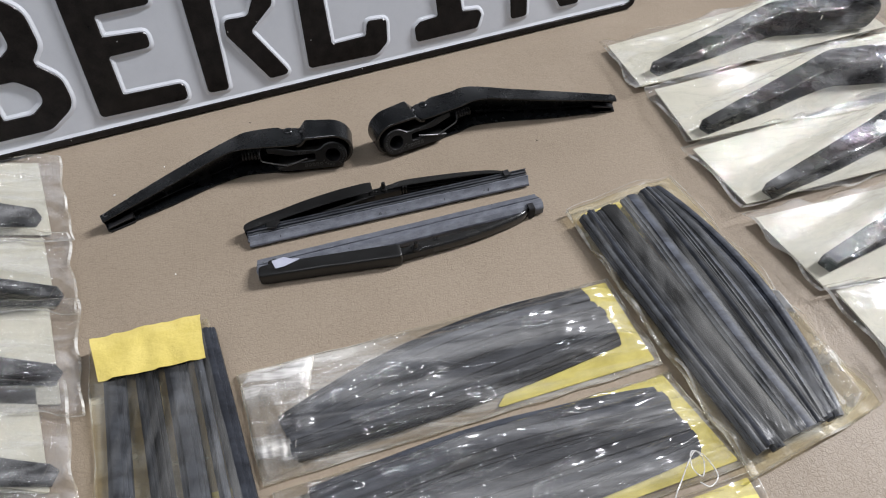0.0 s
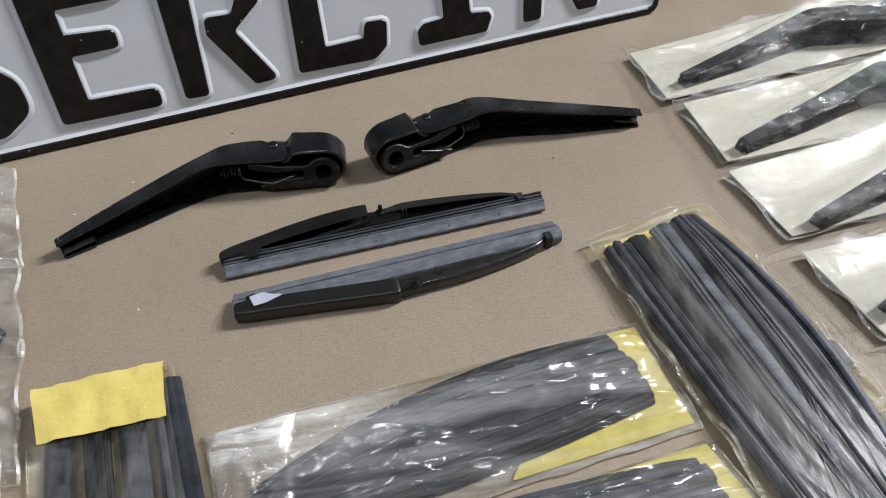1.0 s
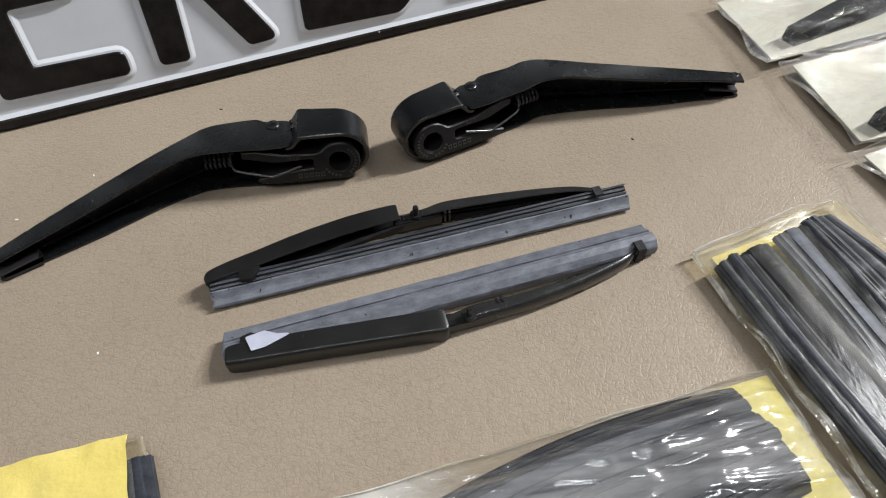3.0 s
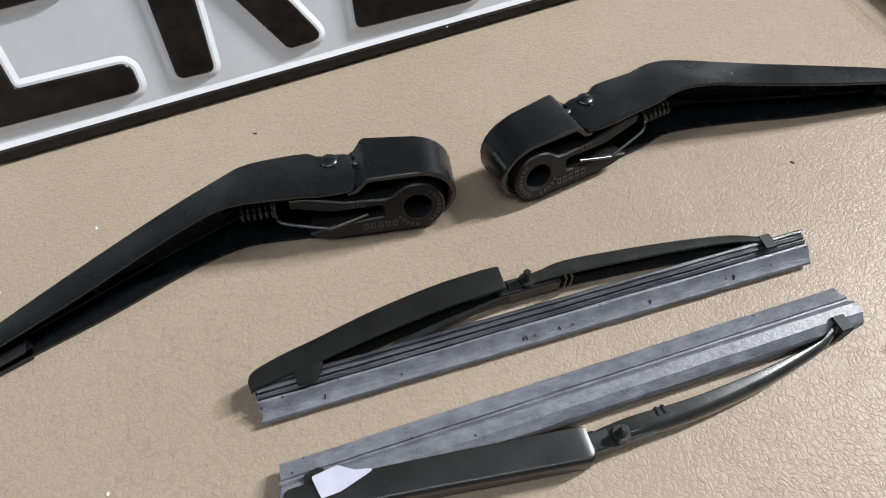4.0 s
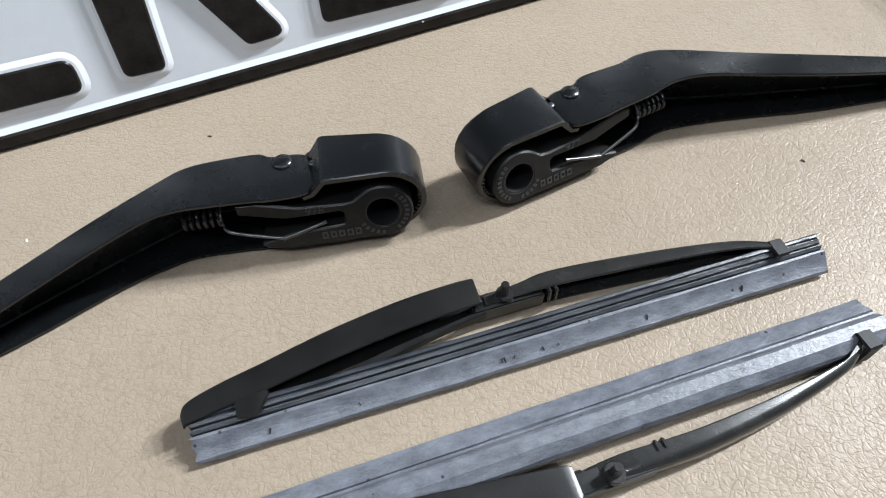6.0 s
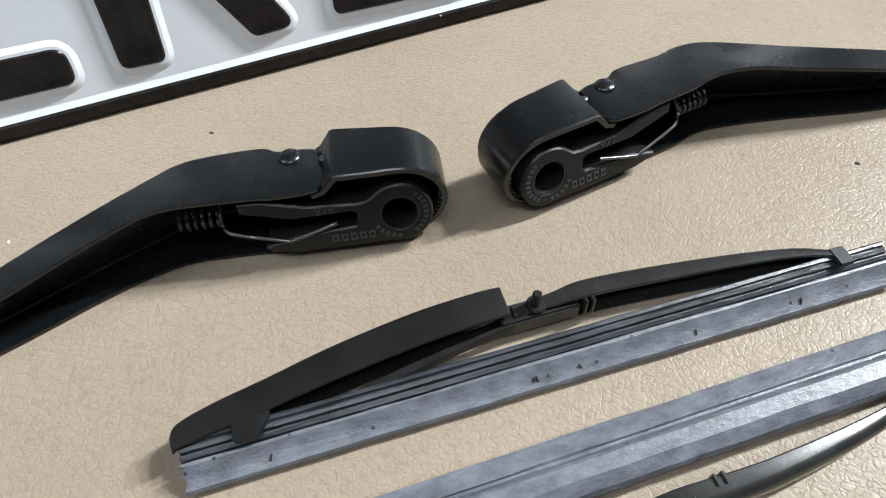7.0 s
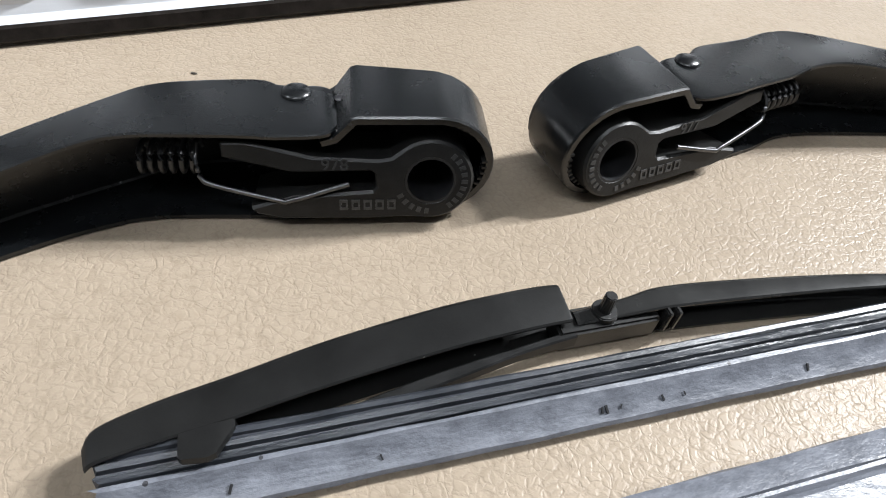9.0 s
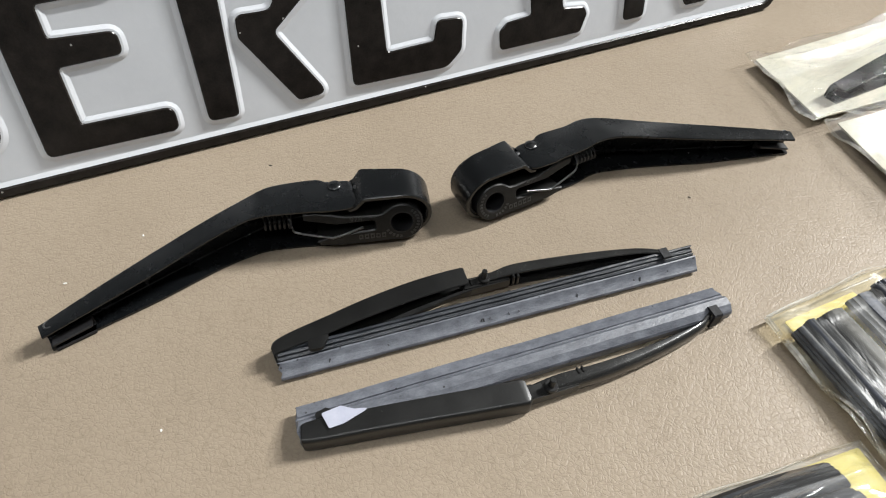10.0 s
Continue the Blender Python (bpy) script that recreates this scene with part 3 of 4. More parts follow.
    for d in list(range(-50, 60, 13)) + list(range(95, 165, 14)):
        bm = bmesh.new()
        a = radians(d)
        c = (6.6 * math.cos(a), 10.5 - 6.6 * math.sin(a))
        t, r = (-math.sin(a), -math.cos(a)), (math.cos(a), -math.sin(a))
        q = [Vector((c[0] + t[0] * i * 0.42 + r[0] * j * 0.6, c[1] + t[1] * i * 0.42 + r[1] * j * 0.6)) for i, j in ((-1, -1), (1, -1), (1, 1), (-1, 1))]
        plate2d(bm, q, [], lambda u, v, w: tilt(u, v, -0.15 + w), 0.2)
        part("cast_mark", place(bm), PALE_MARK, lev)


# paler than the hub: glints on the raised marks put into their colour
PALE_MARK = surface("rubbed_cast_mark", (0.018, 0.018, 0.018), (0.06, 0.06, 0.06), 0.3, 600)
arm_a = thing("headlamp_wiper", "satin black wiper arm on its side, hub marked 978", "wiper arm", "loose wiper arms")
arm_parts(arm_a, 1, "978", ARM)
arm_a.matrix_world = pose(-0.0287, 0.0362, 0.0004)
arm_b = thing("headlamp_wiper", "longer satin black wiper arm on its side, hub marked 977", "wiper arm", "loose wiper arms")
arm_parts(arm_b, -1, "977", ARM_LONG)
arm_b.matrix_world = pose(0.0109, 0.0417, 0.0004, 0, 0, 19)

# ---- wiper blades ----


def strip(bm, profile, length, ends=0.0, n=40, wob=0.25, seed=0):
    """A rubber profile of points (across, up) drawn out along x, with slightly uneven edges and rough-cut ends."""
    rings = []
    for k in range(n + 1):
        x = length * k / n
        ring = []
        for j, (v, z) in enumerate(profile):
            w = noise.noise(Vector((x * 0.09, j * 3.1 + seed, seed))) * wob
            e = 0.0
            if k in (0, n):
                e = (noise.noise(Vector((j * 0.9, seed + k, 2.2))) * ends)
            ring.append(Vector((x + e, v + w, max(0.05, z + w * 0.4))) * MM)
        rings.append(ring)
    loft(bm, rings)


def blade(name, label, m, mirror, profile, frame_a, frame_b, length, clip_s, pin, seed, nicks=(), spine=()):
    """A wiper blade lying on its side: rubber strip, wide cover, thin arm, two clips and a pin. Across runs away from the rubber's lip."""
    ob = thing(name, label, "wiper blade", "loose wiper blades")
    sy = -1 if mirror else 1

    def place(bm):
        if mirror:
            for v in bm.verts:
                v.co.y = -v.co.y
        return bm
    bm = bmesh.new()
    strip(bm, profile, length, 1.6, 60, 0.22, seed)
    rubber = part("rubber_strip", place(bm), RUBBER, ob, "grey bloomed rubber strip with small nicks")
    if spine:
        bm = bmesh.new()
        strip(bm, spine, length, 1.6, 60, 0.15, seed + 5)
        part("rubber_spine", place(bm), RUBBER_SPINE, rubber, "ridged rubber spine, groove shade put into its colour")
    rnd = random.Random(seed)
    for sx_ in nicks:
        bm = bmesh.new()
        box(bm, -0.22, -0.8, -0.12, 0.22, 0.8, 0.12, Matrix.Translation((sx_ * MM, 1.7 * MM, 3.45 * MM)) @ Matrix.Rotation(radians(38), 4, "X") @ Matrix.Rotation(rnd.uniform(-0.5, 0.5), 4, "Z") @ Matrix.Scale(MM * rnd.uniform(0.45, 0.95), 4))
        part("nick", place(bm), BLACK_DEEP, ob, "small dark nick")
    bm = bmesh.new()
    channel(bm, mm(frame_a), 0.6 * MM, 1.4 * MM, 5)
    part("cover", place(bm), PLASTIC, ob, "smooth black tapered cover", angle=30)
    bm = bmesh.new()
    channel(bm, mm(frame_b), 0.6 * MM, (2.3 if mirror else 1.2) * MM, 5)
    part("bridge_arm", place(bm), ARM_METAL, ob, "glossy dark metal arm", angle=30)
    # slim second lever that runs under the cover
    bm = bmesh.new()
    x1, y1 = pin[0] - 6, pin[1] - 2.6
    rings = []
    for k in range(13):
        t = k / 12
        x, y = x1 - 44 * (1 - t), y1 - 6.6 * (1 - t) ** 1.25
        w, top = 0.7 + 0.5 * math.sin(math.pi * min(1.0, t * 1.2 + 0.1)), 4.2 + 1.6 * t
        rings.append([Vector((x, y + v, z)) * MM for v, z in ((-w, 3.0), (-w, top - 0.3), (-w + 0.3, top), (w - 0.3, top), (w, top - 0.3), (w, 3.0))])
    loft(bm, rings)
    part("inner_lever", place(bm), SCUFFED, ob, "scuffed black inner lever", angle=40)
    # bridge piece between cover and arm, with the eye that holds the pin
    px, py = pin
    bm = bmesh.new()
    box(bm, px - 9, py - 3.0, 1.0, px + 10, py + 2.2, 6.2, Matrix.Scale(MM, 4))
    bevelled(bm, 0.5 * MM, 2)
    part("bridge_piece", place(bm), PLASTIC, ob)
    bm = bmesh.new()
    bmesh.ops.create_cone(bm, cap_ends=True, segments=20, radius1=2.5 * MM, radius2=2.3 * MM, depth=1.4 * MM, matrix=Matrix.Translation((px * MM, py * MM, 6.7 * MM)))
    bevelled(bm, 0.2 * MM, 2)
    eye = part("pin_eye", place(bm), PLASTIC, ob)
    bm = bmesh.new()
    bmesh.ops.create_cone(bm, cap_ends=True, segments=16, radius1=1.25 * MM, radius2=1.1 * MM, depth=4.4 * MM, matrix=Matrix.Translation((px * MM, py * MM, 9.2 * MM)))
    bevelled(bm, 0.25 * MM, 2)
    part("pin", place(bm), PLASTIC, eye)
    # notched catch beside the pin
    for dx in (10.6, 12.4):
        bm = bmesh.new()
        box(bm, px + dx, py - 3.6, 2.5, px + dx + 0.9, py - 1.2, 7.7, Matrix.Scale(MM, 4))
        bevelled(bm, 0.25 * MM, 2)
        part("catch", place(bm), ARM_METAL, ob)
    # clips that hold the rubber
    wide = max(v for v, z in (*profile, *spine))
    high = max(z for v, z in (*profile, *spine))
    for s0, s1, v0, mat in ((clip_s[0], clip_s[0] + 7.5, 4.6, PLASTIC), (clip_s[1], clip_s[1] + 3.4, wide - 3.8, CLIP_BLACK)):
        bm = bmesh.new()
        rings = []
        for t, reach in ((0.0, 0.2), (0.06, 0.1), (0.5, 0.0), (0.66, 0.1), (0.8, 0.5), (1.0, 1.0)) if s1 - s0 > 5 else ((0.0, 0.0), (0.1, 0.0), (0.9, 0.0), (1.0, 0.0)):
            v = v0 + reach * (wide - 0.6 - v0)
            h = high + 0.9 - 0.25 * reach
            sec = [(v, h - 1.0), (v + 0.3, h), (wide + 0.8, h + 0.1), (wide + 1.3, h - 0.5), (wide + 1.3, 0.5), (wide + 0.5, 0.5), (wide + 0.5, high - 0.4), (wide, high - 0.05)]
            rings.append([Vector((s0 + t * (s1 - s0), p, z)) * MM for p, z in sec])
        loft(bm, rings)
        part("clip", place(bm), mat, ob)
    ob.matrix_world = m
    return ob


LIP_FRONT = [(-0.3, 1.7), (0.0, 0.9), (1.6, 0.8), (3.4, 0.3), (5.0, 0.2), (5.0, 5.0), (4.7, 5.4), (4.2, 5.3), (3.0, 4.1), (1.6, 3.1), (0.1, 2.5)]
SPINE_FRONT = [(5.05, 0.2), (8.6, 0.2), (9.2, 0.8), (9.2, 6.7), (8.8, 7.0), (8.1, 6.9), (7.9, 6.2), (7.6, 6.2), (7.4, 6.5), (6.7, 6.2), (6.5, 5.3), (6.2, 5.2), (6.0, 5.6), (5.3, 5.2), (5.05, 4.3)]
LIP_BACK = [(0, 3.6), (0.4, 2.8), (4.4, 2.2), (4.8, 0.4), (11.6, 0.2), (12.4, 0.8), (12.6, 4.2), (12.2, 5.2), (9.8, 6.7), (6.8, 7.0), (6.2, 6.6), (5.6, 5.6), (5.2, 5.1), (4.7, 5.1), (4.4, 5.7), (2.4, 5.3), (0.3, 4.5)]
blade("wiper_blade", "black wiper blade lying with its grey rubber lip forward", pose(-0.0772, -0.0203, 0.0003, 0, 0, 8.4), False, LIP_FRONT,
      [(-1.6, 10.6, -0.8, 6.6, 7.2), (0.2, 12.8, 1, 7.2, 8), (7.6, 15.2, 8, 8.4, 8), (18.6, 17.5, 17, 9.6, 8), (34, 20.9, 32, 12.2, 8), (52, 23.6, 52, 14.8, 8), (66, 24.5, 66, 15.8, 8), (72.4, 24.4, 72.2, 16, 8), (73.2, 24.0, 73, 16.2, 7.9)],
      [(74.2, 19.0, 74, 15.8, 6.8), (84, 19.6, 84, 15.6, 7.4), (92, 20.3, 92, 15.3, 8), (108, 19.0, 108, 14.2, 8), (128, 16.4, 128, 12.4, 8), (143, 13.7, 142, 10.6, 7.8), (151.5, 10.4, 151, 8.2, 7.8)],
      164.4, (11, 150.6), (79.6, 17.4), 1, (17, 38, 73.2, 74.0, 76.5, 84, 88, 112, 139), SPINE_FRONT)
blade_b = blade("wiper_blade", "black wiper blade lying with its cover forward and a torn sticker", pose(-0.0728, -0.0322, 0.0003, 0, 0, 9.2), True, LIP_BACK,
                [(0.2, 13.0, 0.8, 8.6, 7.2), (2.4, 14.8, 3.5, 7.8, 8.0), (20, 17.1, 20, 9.2, 8.4), (36, 19.2, 36, 11.0, 8.6), (55, 21.8, 55, 13.2, 8.6), (70, 23.8, 70, 15.0, 8.6), (73.4, 24.2, 73.4, 15.4, 8.5), (74.6, 23.4, 74.8, 16.0, 8.2)],
                [(76, 21.4, 76, 17.0, 5.4), (86, 21.8, 86, 16.6, 7.0), (98, 22.0, 98, 17.0, 7.2), (108, 21.7, 108, 17.0, 7.2), (126, 19.8, 126, 16.0, 7), (144, 16.3, 143, 14.0, 6.8), (150, 13.8, 149, 12.6, 6.6), (153.5, 11.6, 152.6, 10.8, 6.6)],
                161.0, (6, 151.6), (83.0, 20.0), 7)
bm = bmesh.new()
plate2d(bm, rounded([(8.0, -7.0), (14.5, -6.2), (18.5, -8.6), (23.5, -9.6), (14, -12.4), (9.4, -12.6)], 0.6, 3), [], lambda u, v, w: Vector((u, v, 9.0 - 0.01 * (u - 8) - w)) * MM, 0.25)
part("sticker", bm, STICKER, blade_b, "torn pale sticker")

# ---- bagged spare parts ----


def quad_at(q, u, v):
    a, b, c, d = [Vector(p) for p in q]
    return (a * (1 - u) + b * u) * (1 - v) + (d * (1 - u) + c * u) * v


def film_bag(parent, q, height, material, nu=96, nv=64, wrinkle=1.0, seed=0, curl=0.0, base=0.5, wavy=1.5):
    """A flat bag of film over what it holds. q: corners; height(u, v): millimetres over the table."""
    bm = bmesh.new()
    rows = []
    for i in range(nu + 1):
        row = []
        for j in range(nv + 1):
            u, v = i / nu, j / nv
            p = quad_at(q, u, v)
            wu, wv = (Vector(q[1]) - Vector(q[0])).length, (Vector(q[3]) - Vector(q[0])).length
            edge = min(1.0, min(u, 1 - u) * wu / 5.0, min(v, 1 - v) * wv / 5.0)
            e = edge * edge * (3 - 2 * edge)
            x, y = p.x, p.y
            lu, lv = u * (Vector(q[1]) - Vector(q[0])).length, v * (Vector(q[3]) - Vector(q[0])).length
            if lv > lu:
                lu, lv = lv, lu
            r1 = 1 - abs(noise.noise(Vector((lu * 0.013, lv * 0.085, seed)))) * 3.2
            r2 = 1 - abs(noise.noise(Vector((lu * 0.06 + lv * 0.05, lv * 0.13 - lu * 0.03, seed + 9)))) * 3.4
            w = wrinkle * (1.3 * max(0, r1) ** 2 + 0.35 * max(0, r2) ** 2)
            out = noise.noise(Vector((x * 0.05, y * 0.05, seed + 4))) * wavy
            z = 0.7 + e * (height(u, v) + w) + (1 - e) * base * (1 + 1.3 * noise.noise(Vector((x * 0.05, y * 0.05, seed))))
            z += curl * max(0.0, 1 - u / 0.3) ** 1.6
            row.append(bm.verts.new(Vector((x + out * (1 - e), y + out * (1 - e), max(0.6, z))) * MM))
        rows.append(row)
    for i in range(nu):
        for j in range(nv):
            bm.faces.new((rows[i][j], rows[i + 1][j], rows[i + 1][j + 1], rows[i][j + 1]))
    rim = [r[0].co.copy() for r in rows] + [v.co.copy() for v in rows[-1][1:]] + [r[-1].co.copy() for r in rows[::-1][1:]] + [v.co.copy() for v in rows[0][::-1][1:]]
    sheet = part("film", bm, material, parent, "creased clear plastic film", angle=180)
    bm = bmesh.new()
    tube(bm, rim, 0.22 * MM, 5)
    band = 0.9 * MM
    mid = sum(rim, Vector()) / len(rim)
    ribs = []
    for p in rim:
        d = (mid - p).normalized()
        ribs.append((bm.verts.new(p + Vector((0, 0, 0.0003))), bm.verts.new(p + Vector((d.x, d.y, 0)) * band + Vector((0, 0, 0.0010)))))
    for (a0, a1), (b0, b1) in zip(ribs, ribs[1:]):
        bm.faces.new((a0, b0, b1, a1))
    part("seam", bm, SEAM, sheet, "welded seam, edge light put into its pale tone", angle=80)
    return sheet


def card(parent, q, inset, z, thick, material, name, label=""):
    bm = bmesh.new()
    pts = [quad_at(q, u, v) for u, v in inset]
    plate2d(bm, rounded([tuple(p) for p in pts], 1.0, 3), [], lambda u, v, w: Vector((u, v, z + thick - w)) * MM, thick)
    return part(name, bm, material, parent, label)


REFILL = [(-2.9, 0.0), (2.9, 0.0), (3.0, 2.2), (2.2, 2.6), (2.2, 3.3), (1.4, 3.5), (1.2, 4.6), (0.5, 4.9), (-0.5, 4.9), (-1.2, 4.6), (-1.4, 3.5), (-2.2, 3.3), (-2.2, 2.6), (-3.0, 2.2)]


def refill(parent, a, b, bow, z, roll, seed, wide=1.2):
    """One rubber refill strip from a to b, bowed sideways."""
    a, b = Vector(a), Vector(b)
    d = (b - a).normalized()
    s = Vector((-d.y, d.x))
    n = 26
    rings = []
    for k in range(n + 1):
        t = k / n
        c = a.lerp(b, t) + s * bow * 4 * t * (1 - t) + s * noise.noise(Vector((t * 3, seed, 0))) * 0.8
        r = roll + 0.4 * noise.noise(Vector((t * 2, seed, 5)))
        ring = []
        for v, h in REFILL:
            v = v * wide
            vv, hh = v * math.cos(r) - (h - 2.4) * math.sin(r), 2.4 + v * math.sin(r) + (h - 2.4) * math.cos(r)
            ring.append(Vector((c.x + s.x * vv, c.y + s.y * vv, z + hh + 0.6)) * MM)
        rings.append(ring)
    bm = bmesh.new()
    loft(bm, rings)
    return part("rubber_refill", bm, RUBBER_DARK, parent, angle=30)


def refill_pack(label, q, ends_a, ends_b, count, bow, film, card_inset, card_mat, seed, top=8.0, lab=None, wrinkle=1.0, folds=(), strips=None, back=None, base=0.8):
    ob = thing("refill_pack", label, "spare parts bag", "bags of rubber refills")
    if card_inset:
        card(ob, q, card_inset, 1.5 if back is FILM_HAZY else 0.5, 0.5, card_mat, "card", "yellow card insert")
    rnd = random.Random(seed)
    (a0, a1), (b0, b1) = [[Vector(p) for p in e] for e in (ends_a, ends_b)]
    if back:
        sheet = film_bag(ob, q, lambda u, v: base * 0.5, back, 30, 16, 0.2, seed, 0.0, base * 0.6, 1.0)
        sheet.name = "back_film"
        tagged(sheet, "hazy back film of the bag" if back is FILM_HAZY else "yellowish back film of the bag")
    for t, b_t, wide, z, roll, bw in strips or ():
        a, b = a0.lerp(a1, t), b0.lerp(b1, b_t)
        jit = (b - a).normalized() * rnd.uniform(-2, 2)
        refill(ob, a + jit, b + jit, bw, z + base * 0.6, roll, seed * 10 + t, wide)
    for k in range(0 if strips else count):
        t = (k + 0.5) / count
        a, b = a0.lerp(a1, t), b0.lerp(b1, t)
        jit = (b - a).normalized() * rnd.uniform(-4, 4)
        refill(ob, a + jit, b + jit, bow * (1 - 1.2 * t) + rnd.uniform(-1, 1), rnd.choice((0.6, 0.8, 1.8)), rnd.uniform(-0.6, 0.6), seed * 10 + k, rnd.choice((0.8, 1.0, 1.2, 1.7)))
    ca, cb = (a0 + a1) / 2, (b0 + b1) / 2
    half = ((a1 - a0).length + (b1 - b0).length) / 4 + 4
    ax = (cb - ca).normalized()

    def height(u, v):
        p = quad_at(q, u, v) - ca
        s, c = p.dot(ax), abs(p.cross(ax))
        over = max(0.0, c - half, -s, s - (cb - ca).length)
        return (top + 1.2) * max(0.0, 1 - (over / 16) ** 1.2)
    film_bag(ob, q, height, film, wrinkle=wrinkle, seed=seed, base=base)
    for f in folds:
        fold = film_bag(ob, f, lambda u, v: 3.5 + base, FILM_MILK, 36, 24, 2.0 if film is FILM else 0.8, seed + 3, 0.0, 2.0)
        fold.name = "folded_film"
        tagged(fold, "milky folded film")
    if lab:
        bm = bmesh.new()
        n = 14
        rows = []
        for i in range(n + 1):
            for_side = []
            for j in range(7):
                p = quad_at(lab, i / n, j / 6)
                z = 11.0 + 1.3 * (max(0, 1 - abs(noise.noise(Vector((i * 0.33, j * 0.12, 3)))) * 4)) ** 2 + 0.9 * noise.noise(Vector((i * 0.5, j * 0.5, 3))) - (1.8 if j == 0 else 0)
                for_side.append(Vector((p.x, p.y, z)) * MM)
            rows.append(for_side)
        vs = [[bm.verts.new(p) for p in r] for r in rows]
        for i in range(n):
            for j in range(6):
                bm.faces.new((vs[i][j], vs[i + 1][j], vs[i + 1][j + 1], vs[i][j + 1]))
        ext = bmesh.ops.extrude_face_region(bm, geom=bm.faces[:])
        for v in [g for g in ext["geom"] if isinstance(g, bmesh.types.BMVert)]:
            v.co.z -= 0.3 * MM
        part("paper_label", bm, YELLOW_PAPER, ob, "creased yellow paper header", angle=60)
    return ob


refill_pack("clear bag of black rubber refills with a yellow paper header", [(-151, -75), (-96, -64), (-47, -236), (-113, -232)],
            [(-142, -84), (-97, -72)], [(-110, -222), (-54, -226)], 6, 0.5, FILM_OLD, [(0.06, 0.5), (0.94, 0.5), (0.94, 0.97), (0.06, 0.97)], YELLOW_CARD, 21, wrinkle=0.35, back=FILM_BACK, base=1.5,
            strips=[(0.10, 0.08, 1.6, 0.6, 0.05, 0), (0.33, 0.40, 0.8, 1.4, 0.2, 0), (0.42, 0.50, 1.0, 0.6, -0.1, -0.5), (0.66, 0.66, 1.7, 0.4, 0.05, 0.5), (0.90, 0.88, 0.7, 1.8, -0.3, 0), (1.02, 1.02, 1.5, 0.8, 0.15, 0.5)],
            lab=[(-147.5, -73.2), (-97.5, -66.0), (-92.0, -92.0), (-138.5, -97.5)])
refill_pack("clear bag of black rubber refills on a yellow card", [(-80, -98), (110, -70), (120, -122), (-66, -152)],
            [(-57, -126), (-52, -140)], [(95, -79), (103, -108)], 7, 10, FILM, [(0.86, 0.04), (0.985, 0.04), (0.985, 0.95), (0.56, 0.95)], YELLOW_CARD, 32, wrinkle=2.5, back=FILM_HAZY, folds=[[(-79, -99), (-44, -94), (-50, -146), (-65, -150)]],
            strips=[(0.0, 0.0, 1.1, 0.8, 0.5, 10), (0.05, 0.1, 1.5, 0.6, 0.1, 8.5), (0.22, 0.3, 1.5, 1.4, -0.2, 6), (0.4, 0.45, 1.3, 0.6, 0.3, 4), (0.6, 0.62, 1.6, 1.2, 0.0, 0), (0.8, 0.76, 1.4, 0.6, -0.3, -1), (1.0, 0.86, 1.2, 1.0, 0.4, -2), (1.0, 0.92, 1.5, 0.6, 0.1, -3)])
refill_pack("clear crumpled bag of black rubber refills on a yellow card", [(-62, -155), (120, -127), (138, -173), (-45, -205)],
            [(-44, -160), (-40, -188)], [(112, -138), (119, -163)], 7, 5, FILM, [(0.6, 0.02), (0.985, 0.02), (0.985, 0.95), (0.45, 0.95)], YELLOW_CARD, 43, wrinkle=2.7, back=FILM_HAZY,
            strips=[(0.0, 0.0, 1.3, 0.8, 0.4, 5), (0.15, 0.15, 1.6, 0.6, 0.1, 4), (0.32, 0.33, 1.4, 1.4, -0.2, 3), (0.5, 0.5, 1.6, 0.6, 0.2, 1), (0.68, 0.68, 1.5, 1.2, 0.0, 0), (0.84, 0.84, 1.5, 0.6, -0.3, -2), (1.0, 1.0, 1.4, 1.0, 0.4, -4)])
refill_pack("clear bag of rubber refills half under its neighbour", [(-50, -208), (139, -176), (147, -230), (-40, -262)],
            [(-32, -214), (-26, -246)], [(112, -190), (118, -218)], 5, 4, FILM, [(0.02, 0.03), (0.98, 0.03), (0.98, 0.95), (0.02, 0.95)], YELLOW_CARD, 54)
refill_pack("long clear bag of black rubber refills beside the bagged arms", [(100, -22.5), (169, -4.5), (208, -158), (136, -180)],
            [(107, -31), (157, -14)], [(144, -171), (182, -160)], 7, -3, FILM_OLD, [(0.12, 0.02), (0.62, 0.02), (0.6, 0.2), (0.12, 0.2)], YELLOW_CARD, 65, wrinkle=0.3, back=FILM_BACK, base=5.5,
            strips=[(0.02, 0.0, 1.0, 0.6, 0.3, -1), (0.10, 0.08, 0.8, 2, 0.6, -1), (0.18, 0.17, 1.0, 0.8, 0.5, -0.5), (0.30, 0.36, 2.2, 0.4, 0.05, 0.5), (0.62, 0.62, 2.1, 1.6, -0.1, 0), (0.78, 0.74, 1.0, 2, 0.4, 2), (0.86, 0.84, 1.3, 1.2, -0.4, 5), (0.92, 0.92, 1.3, 0.8, 0.4, 9), (0.97, 1, 1.2, 1.4, 0.2, 13)],
            folds=[[(184, -92), (192, -88), (206, -152), (191, -160)]])



packed = {}


thread = thing("nylon_thread", "loose curl of clear nylon thread on a bag", "thread")
bm = bmesh.new()
tube(bm, smooth_path(mm([(96, -196, 11), (97, -186, 12), (103, -178, 13), (109, -171, 13), (113, -168, 12.5), (115, -172, 12), (112, -178, 12), (109, -174, 12.6), (111, -168, 13), (116, -170, 12), (119, -178, 10.5), (114, -182, 11), (110, -180, 12)]), 6), 0.3 * MM, 6)
part("strand", bm, FILM_MILK, thread, angle=80)


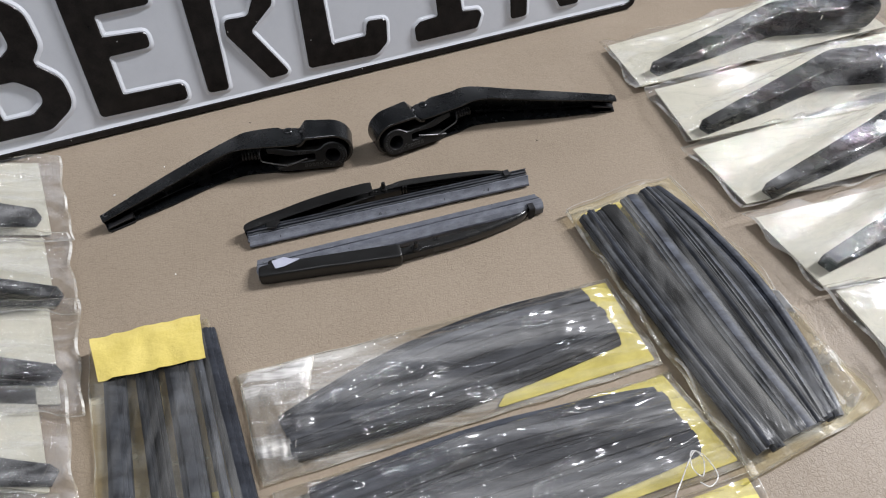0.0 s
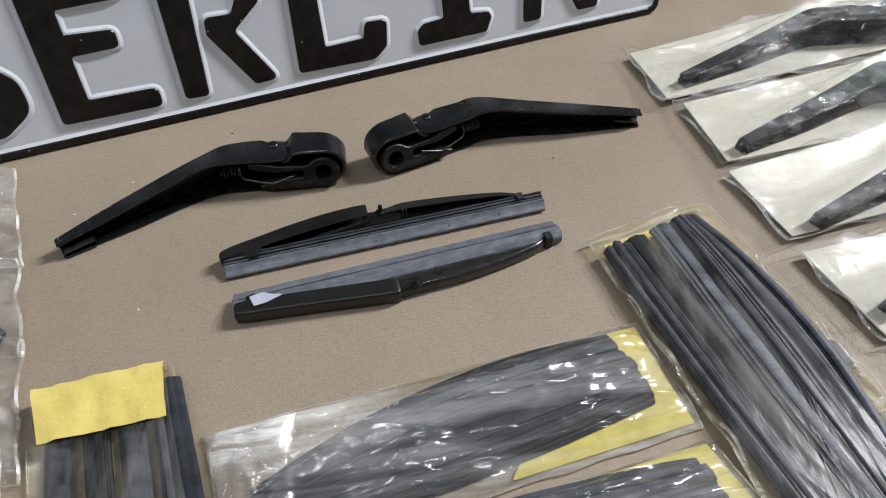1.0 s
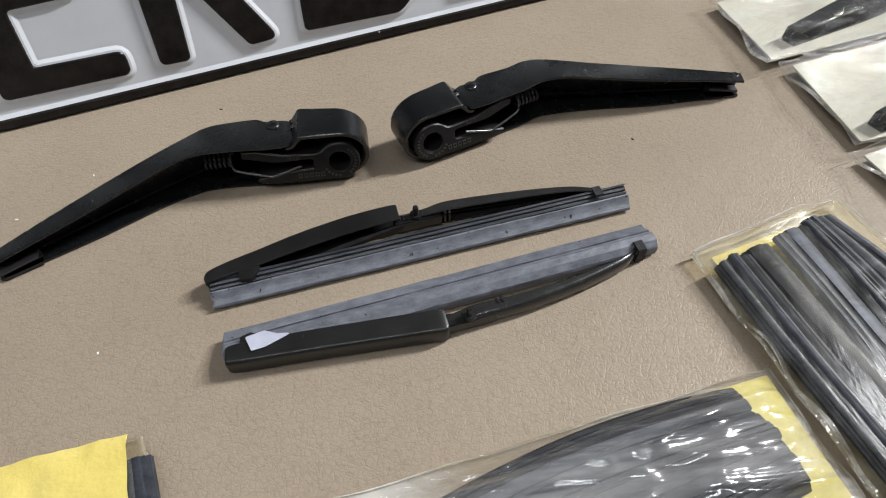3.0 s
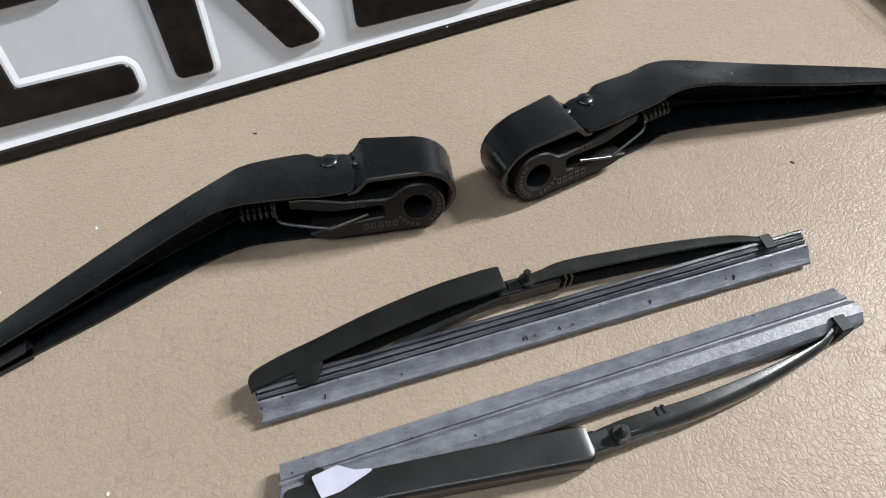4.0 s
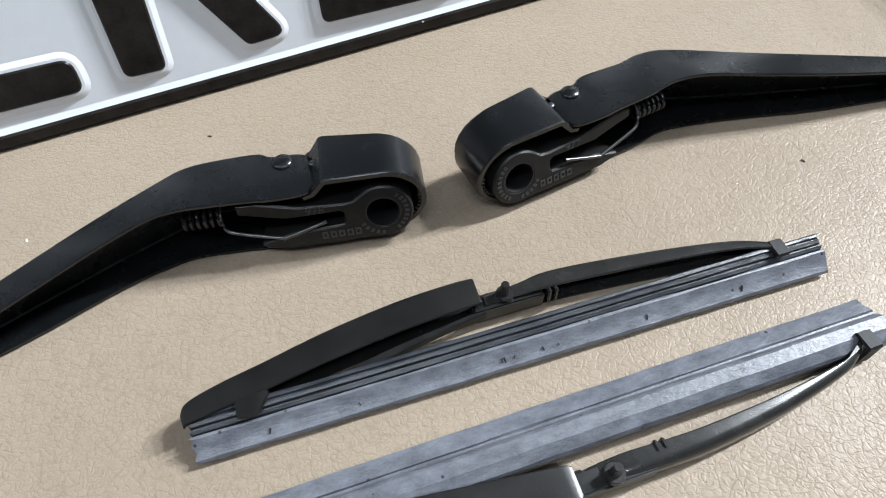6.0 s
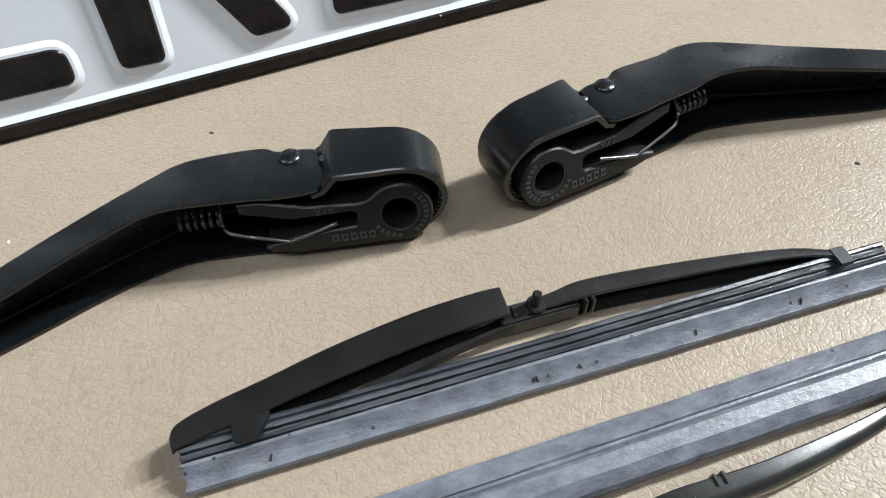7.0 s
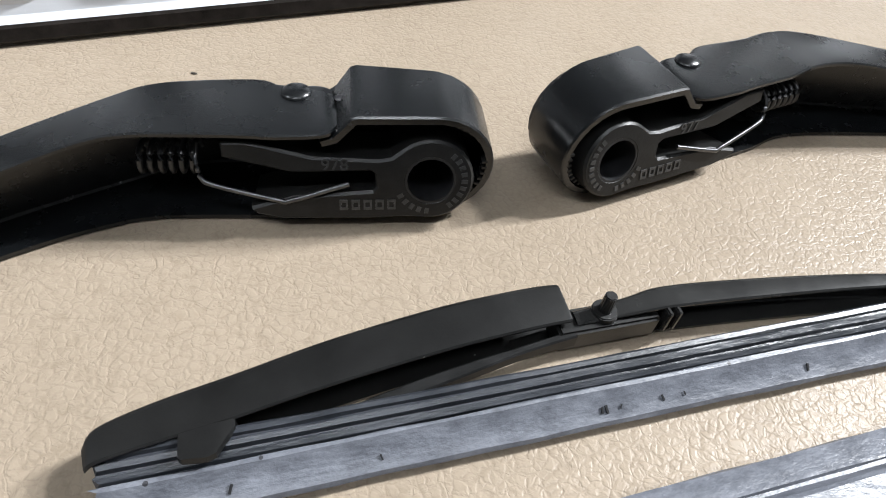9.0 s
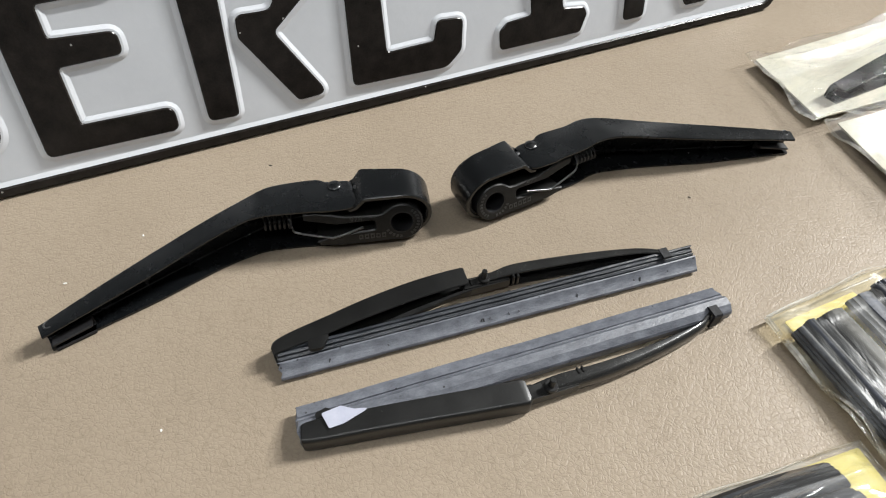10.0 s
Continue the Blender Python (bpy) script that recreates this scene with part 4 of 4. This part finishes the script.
def arm_pack(label, q, at, sx, turn, group, seed, lift=0.0):
    """A cream card with a wiper arm in a clear bag."""
    ob = thing("arm_pack", label, "spare parts bag", group)
    card(ob, q, [(0.03, 0.05), (0.97, 0.05), (0.97, 0.93), (0.03, 0.95)] if sx > 0 else [(0.05, 0.07), (0.925, 0.06), (0.94, 0.92), (0.05, 0.92)], 0.6 + lift, 0.8, CREAM_CARD, "card")
    inside = new("packed_arm")
    inside.parent = ob
    if sx > 0:
        if "arm" not in packed:
            bm = bmesh.new()
            channel(bm, ARM_PACKED, 0.9 * MM, 1.3 * MM, 6)
            o = part("arm_channel", bm, BLACK_PAINT, inside)
            packed["arm"] = o.data
        else:
            new("arm_channel", packed["arm"]).parent = inside
    for src in [c for c in (arm_a if sx > 0 else arm_b).children if c.name.split(".")[0] in (("arm_channel",) if sx < 0 else ()) + ("hub_cover", "hub_lever", "back_plate")]:
        o = new(src.name.split(".")[0], src.data)
        o.parent = inside
    m = pose(at[0] * MM, at[1] * MM, (1.6 + lift) * MM, 0, 0, turn)
    inside.matrix_world = m
    line = []
    for s in (ARM_PACKED if sx > 0 else ARM_LONG):
        p = m @ Vector(((s[0] + s[2]) / 2 * sx, (s[1] + s[3]) / 2, 0))
        line.append((p.x / MM, p.y / MM, s[4] / MM, (Vector(s[0:2]) - Vector(s[2:4])).length / 2 / MM))
    p = m @ Vector((0.004 * sx, 0.010, 0))
    line.insert(0, (p.x / MM, p.y / MM, 24.0, 11.0))

    def height(u, v):
        c = quad_at(q, u, v)
        best = 1.5
        for (x0, y0, z0, w0), (x1, y1, z1, w1) in zip(line, line[1:]):
            a, b = Vector((x0, y0)), Vector((x1, y1))
            t = max(0, min(1, (c - a).dot(b - a) / max(1e-6, (b - a).length_squared)))
            d = (c - a.lerp(b, t)).length - (w0 + (w1 - w0) * t) - 2.0
            z = z0 + (z1 - z0) * t + 2.6
            best = max(best, z * max(0.0, 1 - max(0.0, d) / 20) ** 1.5)
        return best + lift
    film_bag(ob, q, height, FILM_PACK, 100, 50, 1.9, seed, 3.0 if sx > 0 else 0.0, 4.0 if sx > 0 else 2.2, 3.0)
    return ob


for k, (a, b, along, tip) in enumerate([((169, 134), (177, 78), (222, 64), (197, 97)), ((184, 79), (189, 20), (225, 47), (206, 33)), ((185, 17), (198, -37), (225, 53), (219, -26)),
                                        ((196, -42), (211, -98), (225, 30), (223, -80)), ((214, -95), (223, -150), (225, 22), (236, -136))]):
    a, b, along = Vector(a), Vector(b), Vector(along)
    arm_pack("bagged black wiper arm on a cream card, film creased and shiny", [tuple(a), tuple(a + along), tuple(b + along + Vector((4, -20))), tuple(b)], (tip[0] + 173, tip[1] + 26), 1, 1, "bagged arms on cream cards", 80 + k, 3.6)
D = Vector((-200, 34))
for k, (a, b, tip) in enumerate([((-197, 70), (-174, -2), (-190, 16)), ((-178, 5), (-160, -52), (-165, -42)), ((-163, -44), (-145, -108), (-155, -88)), ((-158, -90), (-140, -148), (-145.5, -136)), ((-148, -142), (-133, -205), (-137, -190))]):
    a, b = Vector(a), Vector(b)
    arm_pack("bagged black wiper arm with a wide cream card, film edges loose", [tuple(a + D), tuple(a), tuple(b), tuple(b + D)], (tip[0] - 157, tip[1] - 2.0), -1, 10, "bagged arms beside the header bag", 90 + k)


# ---- crumbs and lint on the cover ----
for nm, lab, mat, spots, seed in (("lint", "tiny white lint specks on the leatherette", LINT, [(-116.2, -31.7), (-133.4, 54.6), (-159.3, 34)], 3),
                                  ("crumbs", "tiny dark crumbs on the leatherette", CRUMB, [(100.4, 43.9), (-82.8, 89.5)], 5)):
    rnd = random.Random(seed)
    bm = bmesh.new()
    for x, y in spots:
        r = bmesh.ops.create_icosphere(bm, subdivisions=1, radius=0.55 * MM)
        sx, ang = rnd.uniform(0.8, 2.0), rnd.uniform(0, 3)
        for v in r["verts"]:
            c = Vector((v.co.x * sx, v.co.y * 0.7, v.co.z * 0.5 + 0.2 * MM))
            v.co = Matrix.Rotation(ang, 3, "Z") @ c + Vector((x * MM, y * MM, 0))
    tagged(part(nm, bm, mat), lab, nm, kind="stuff")
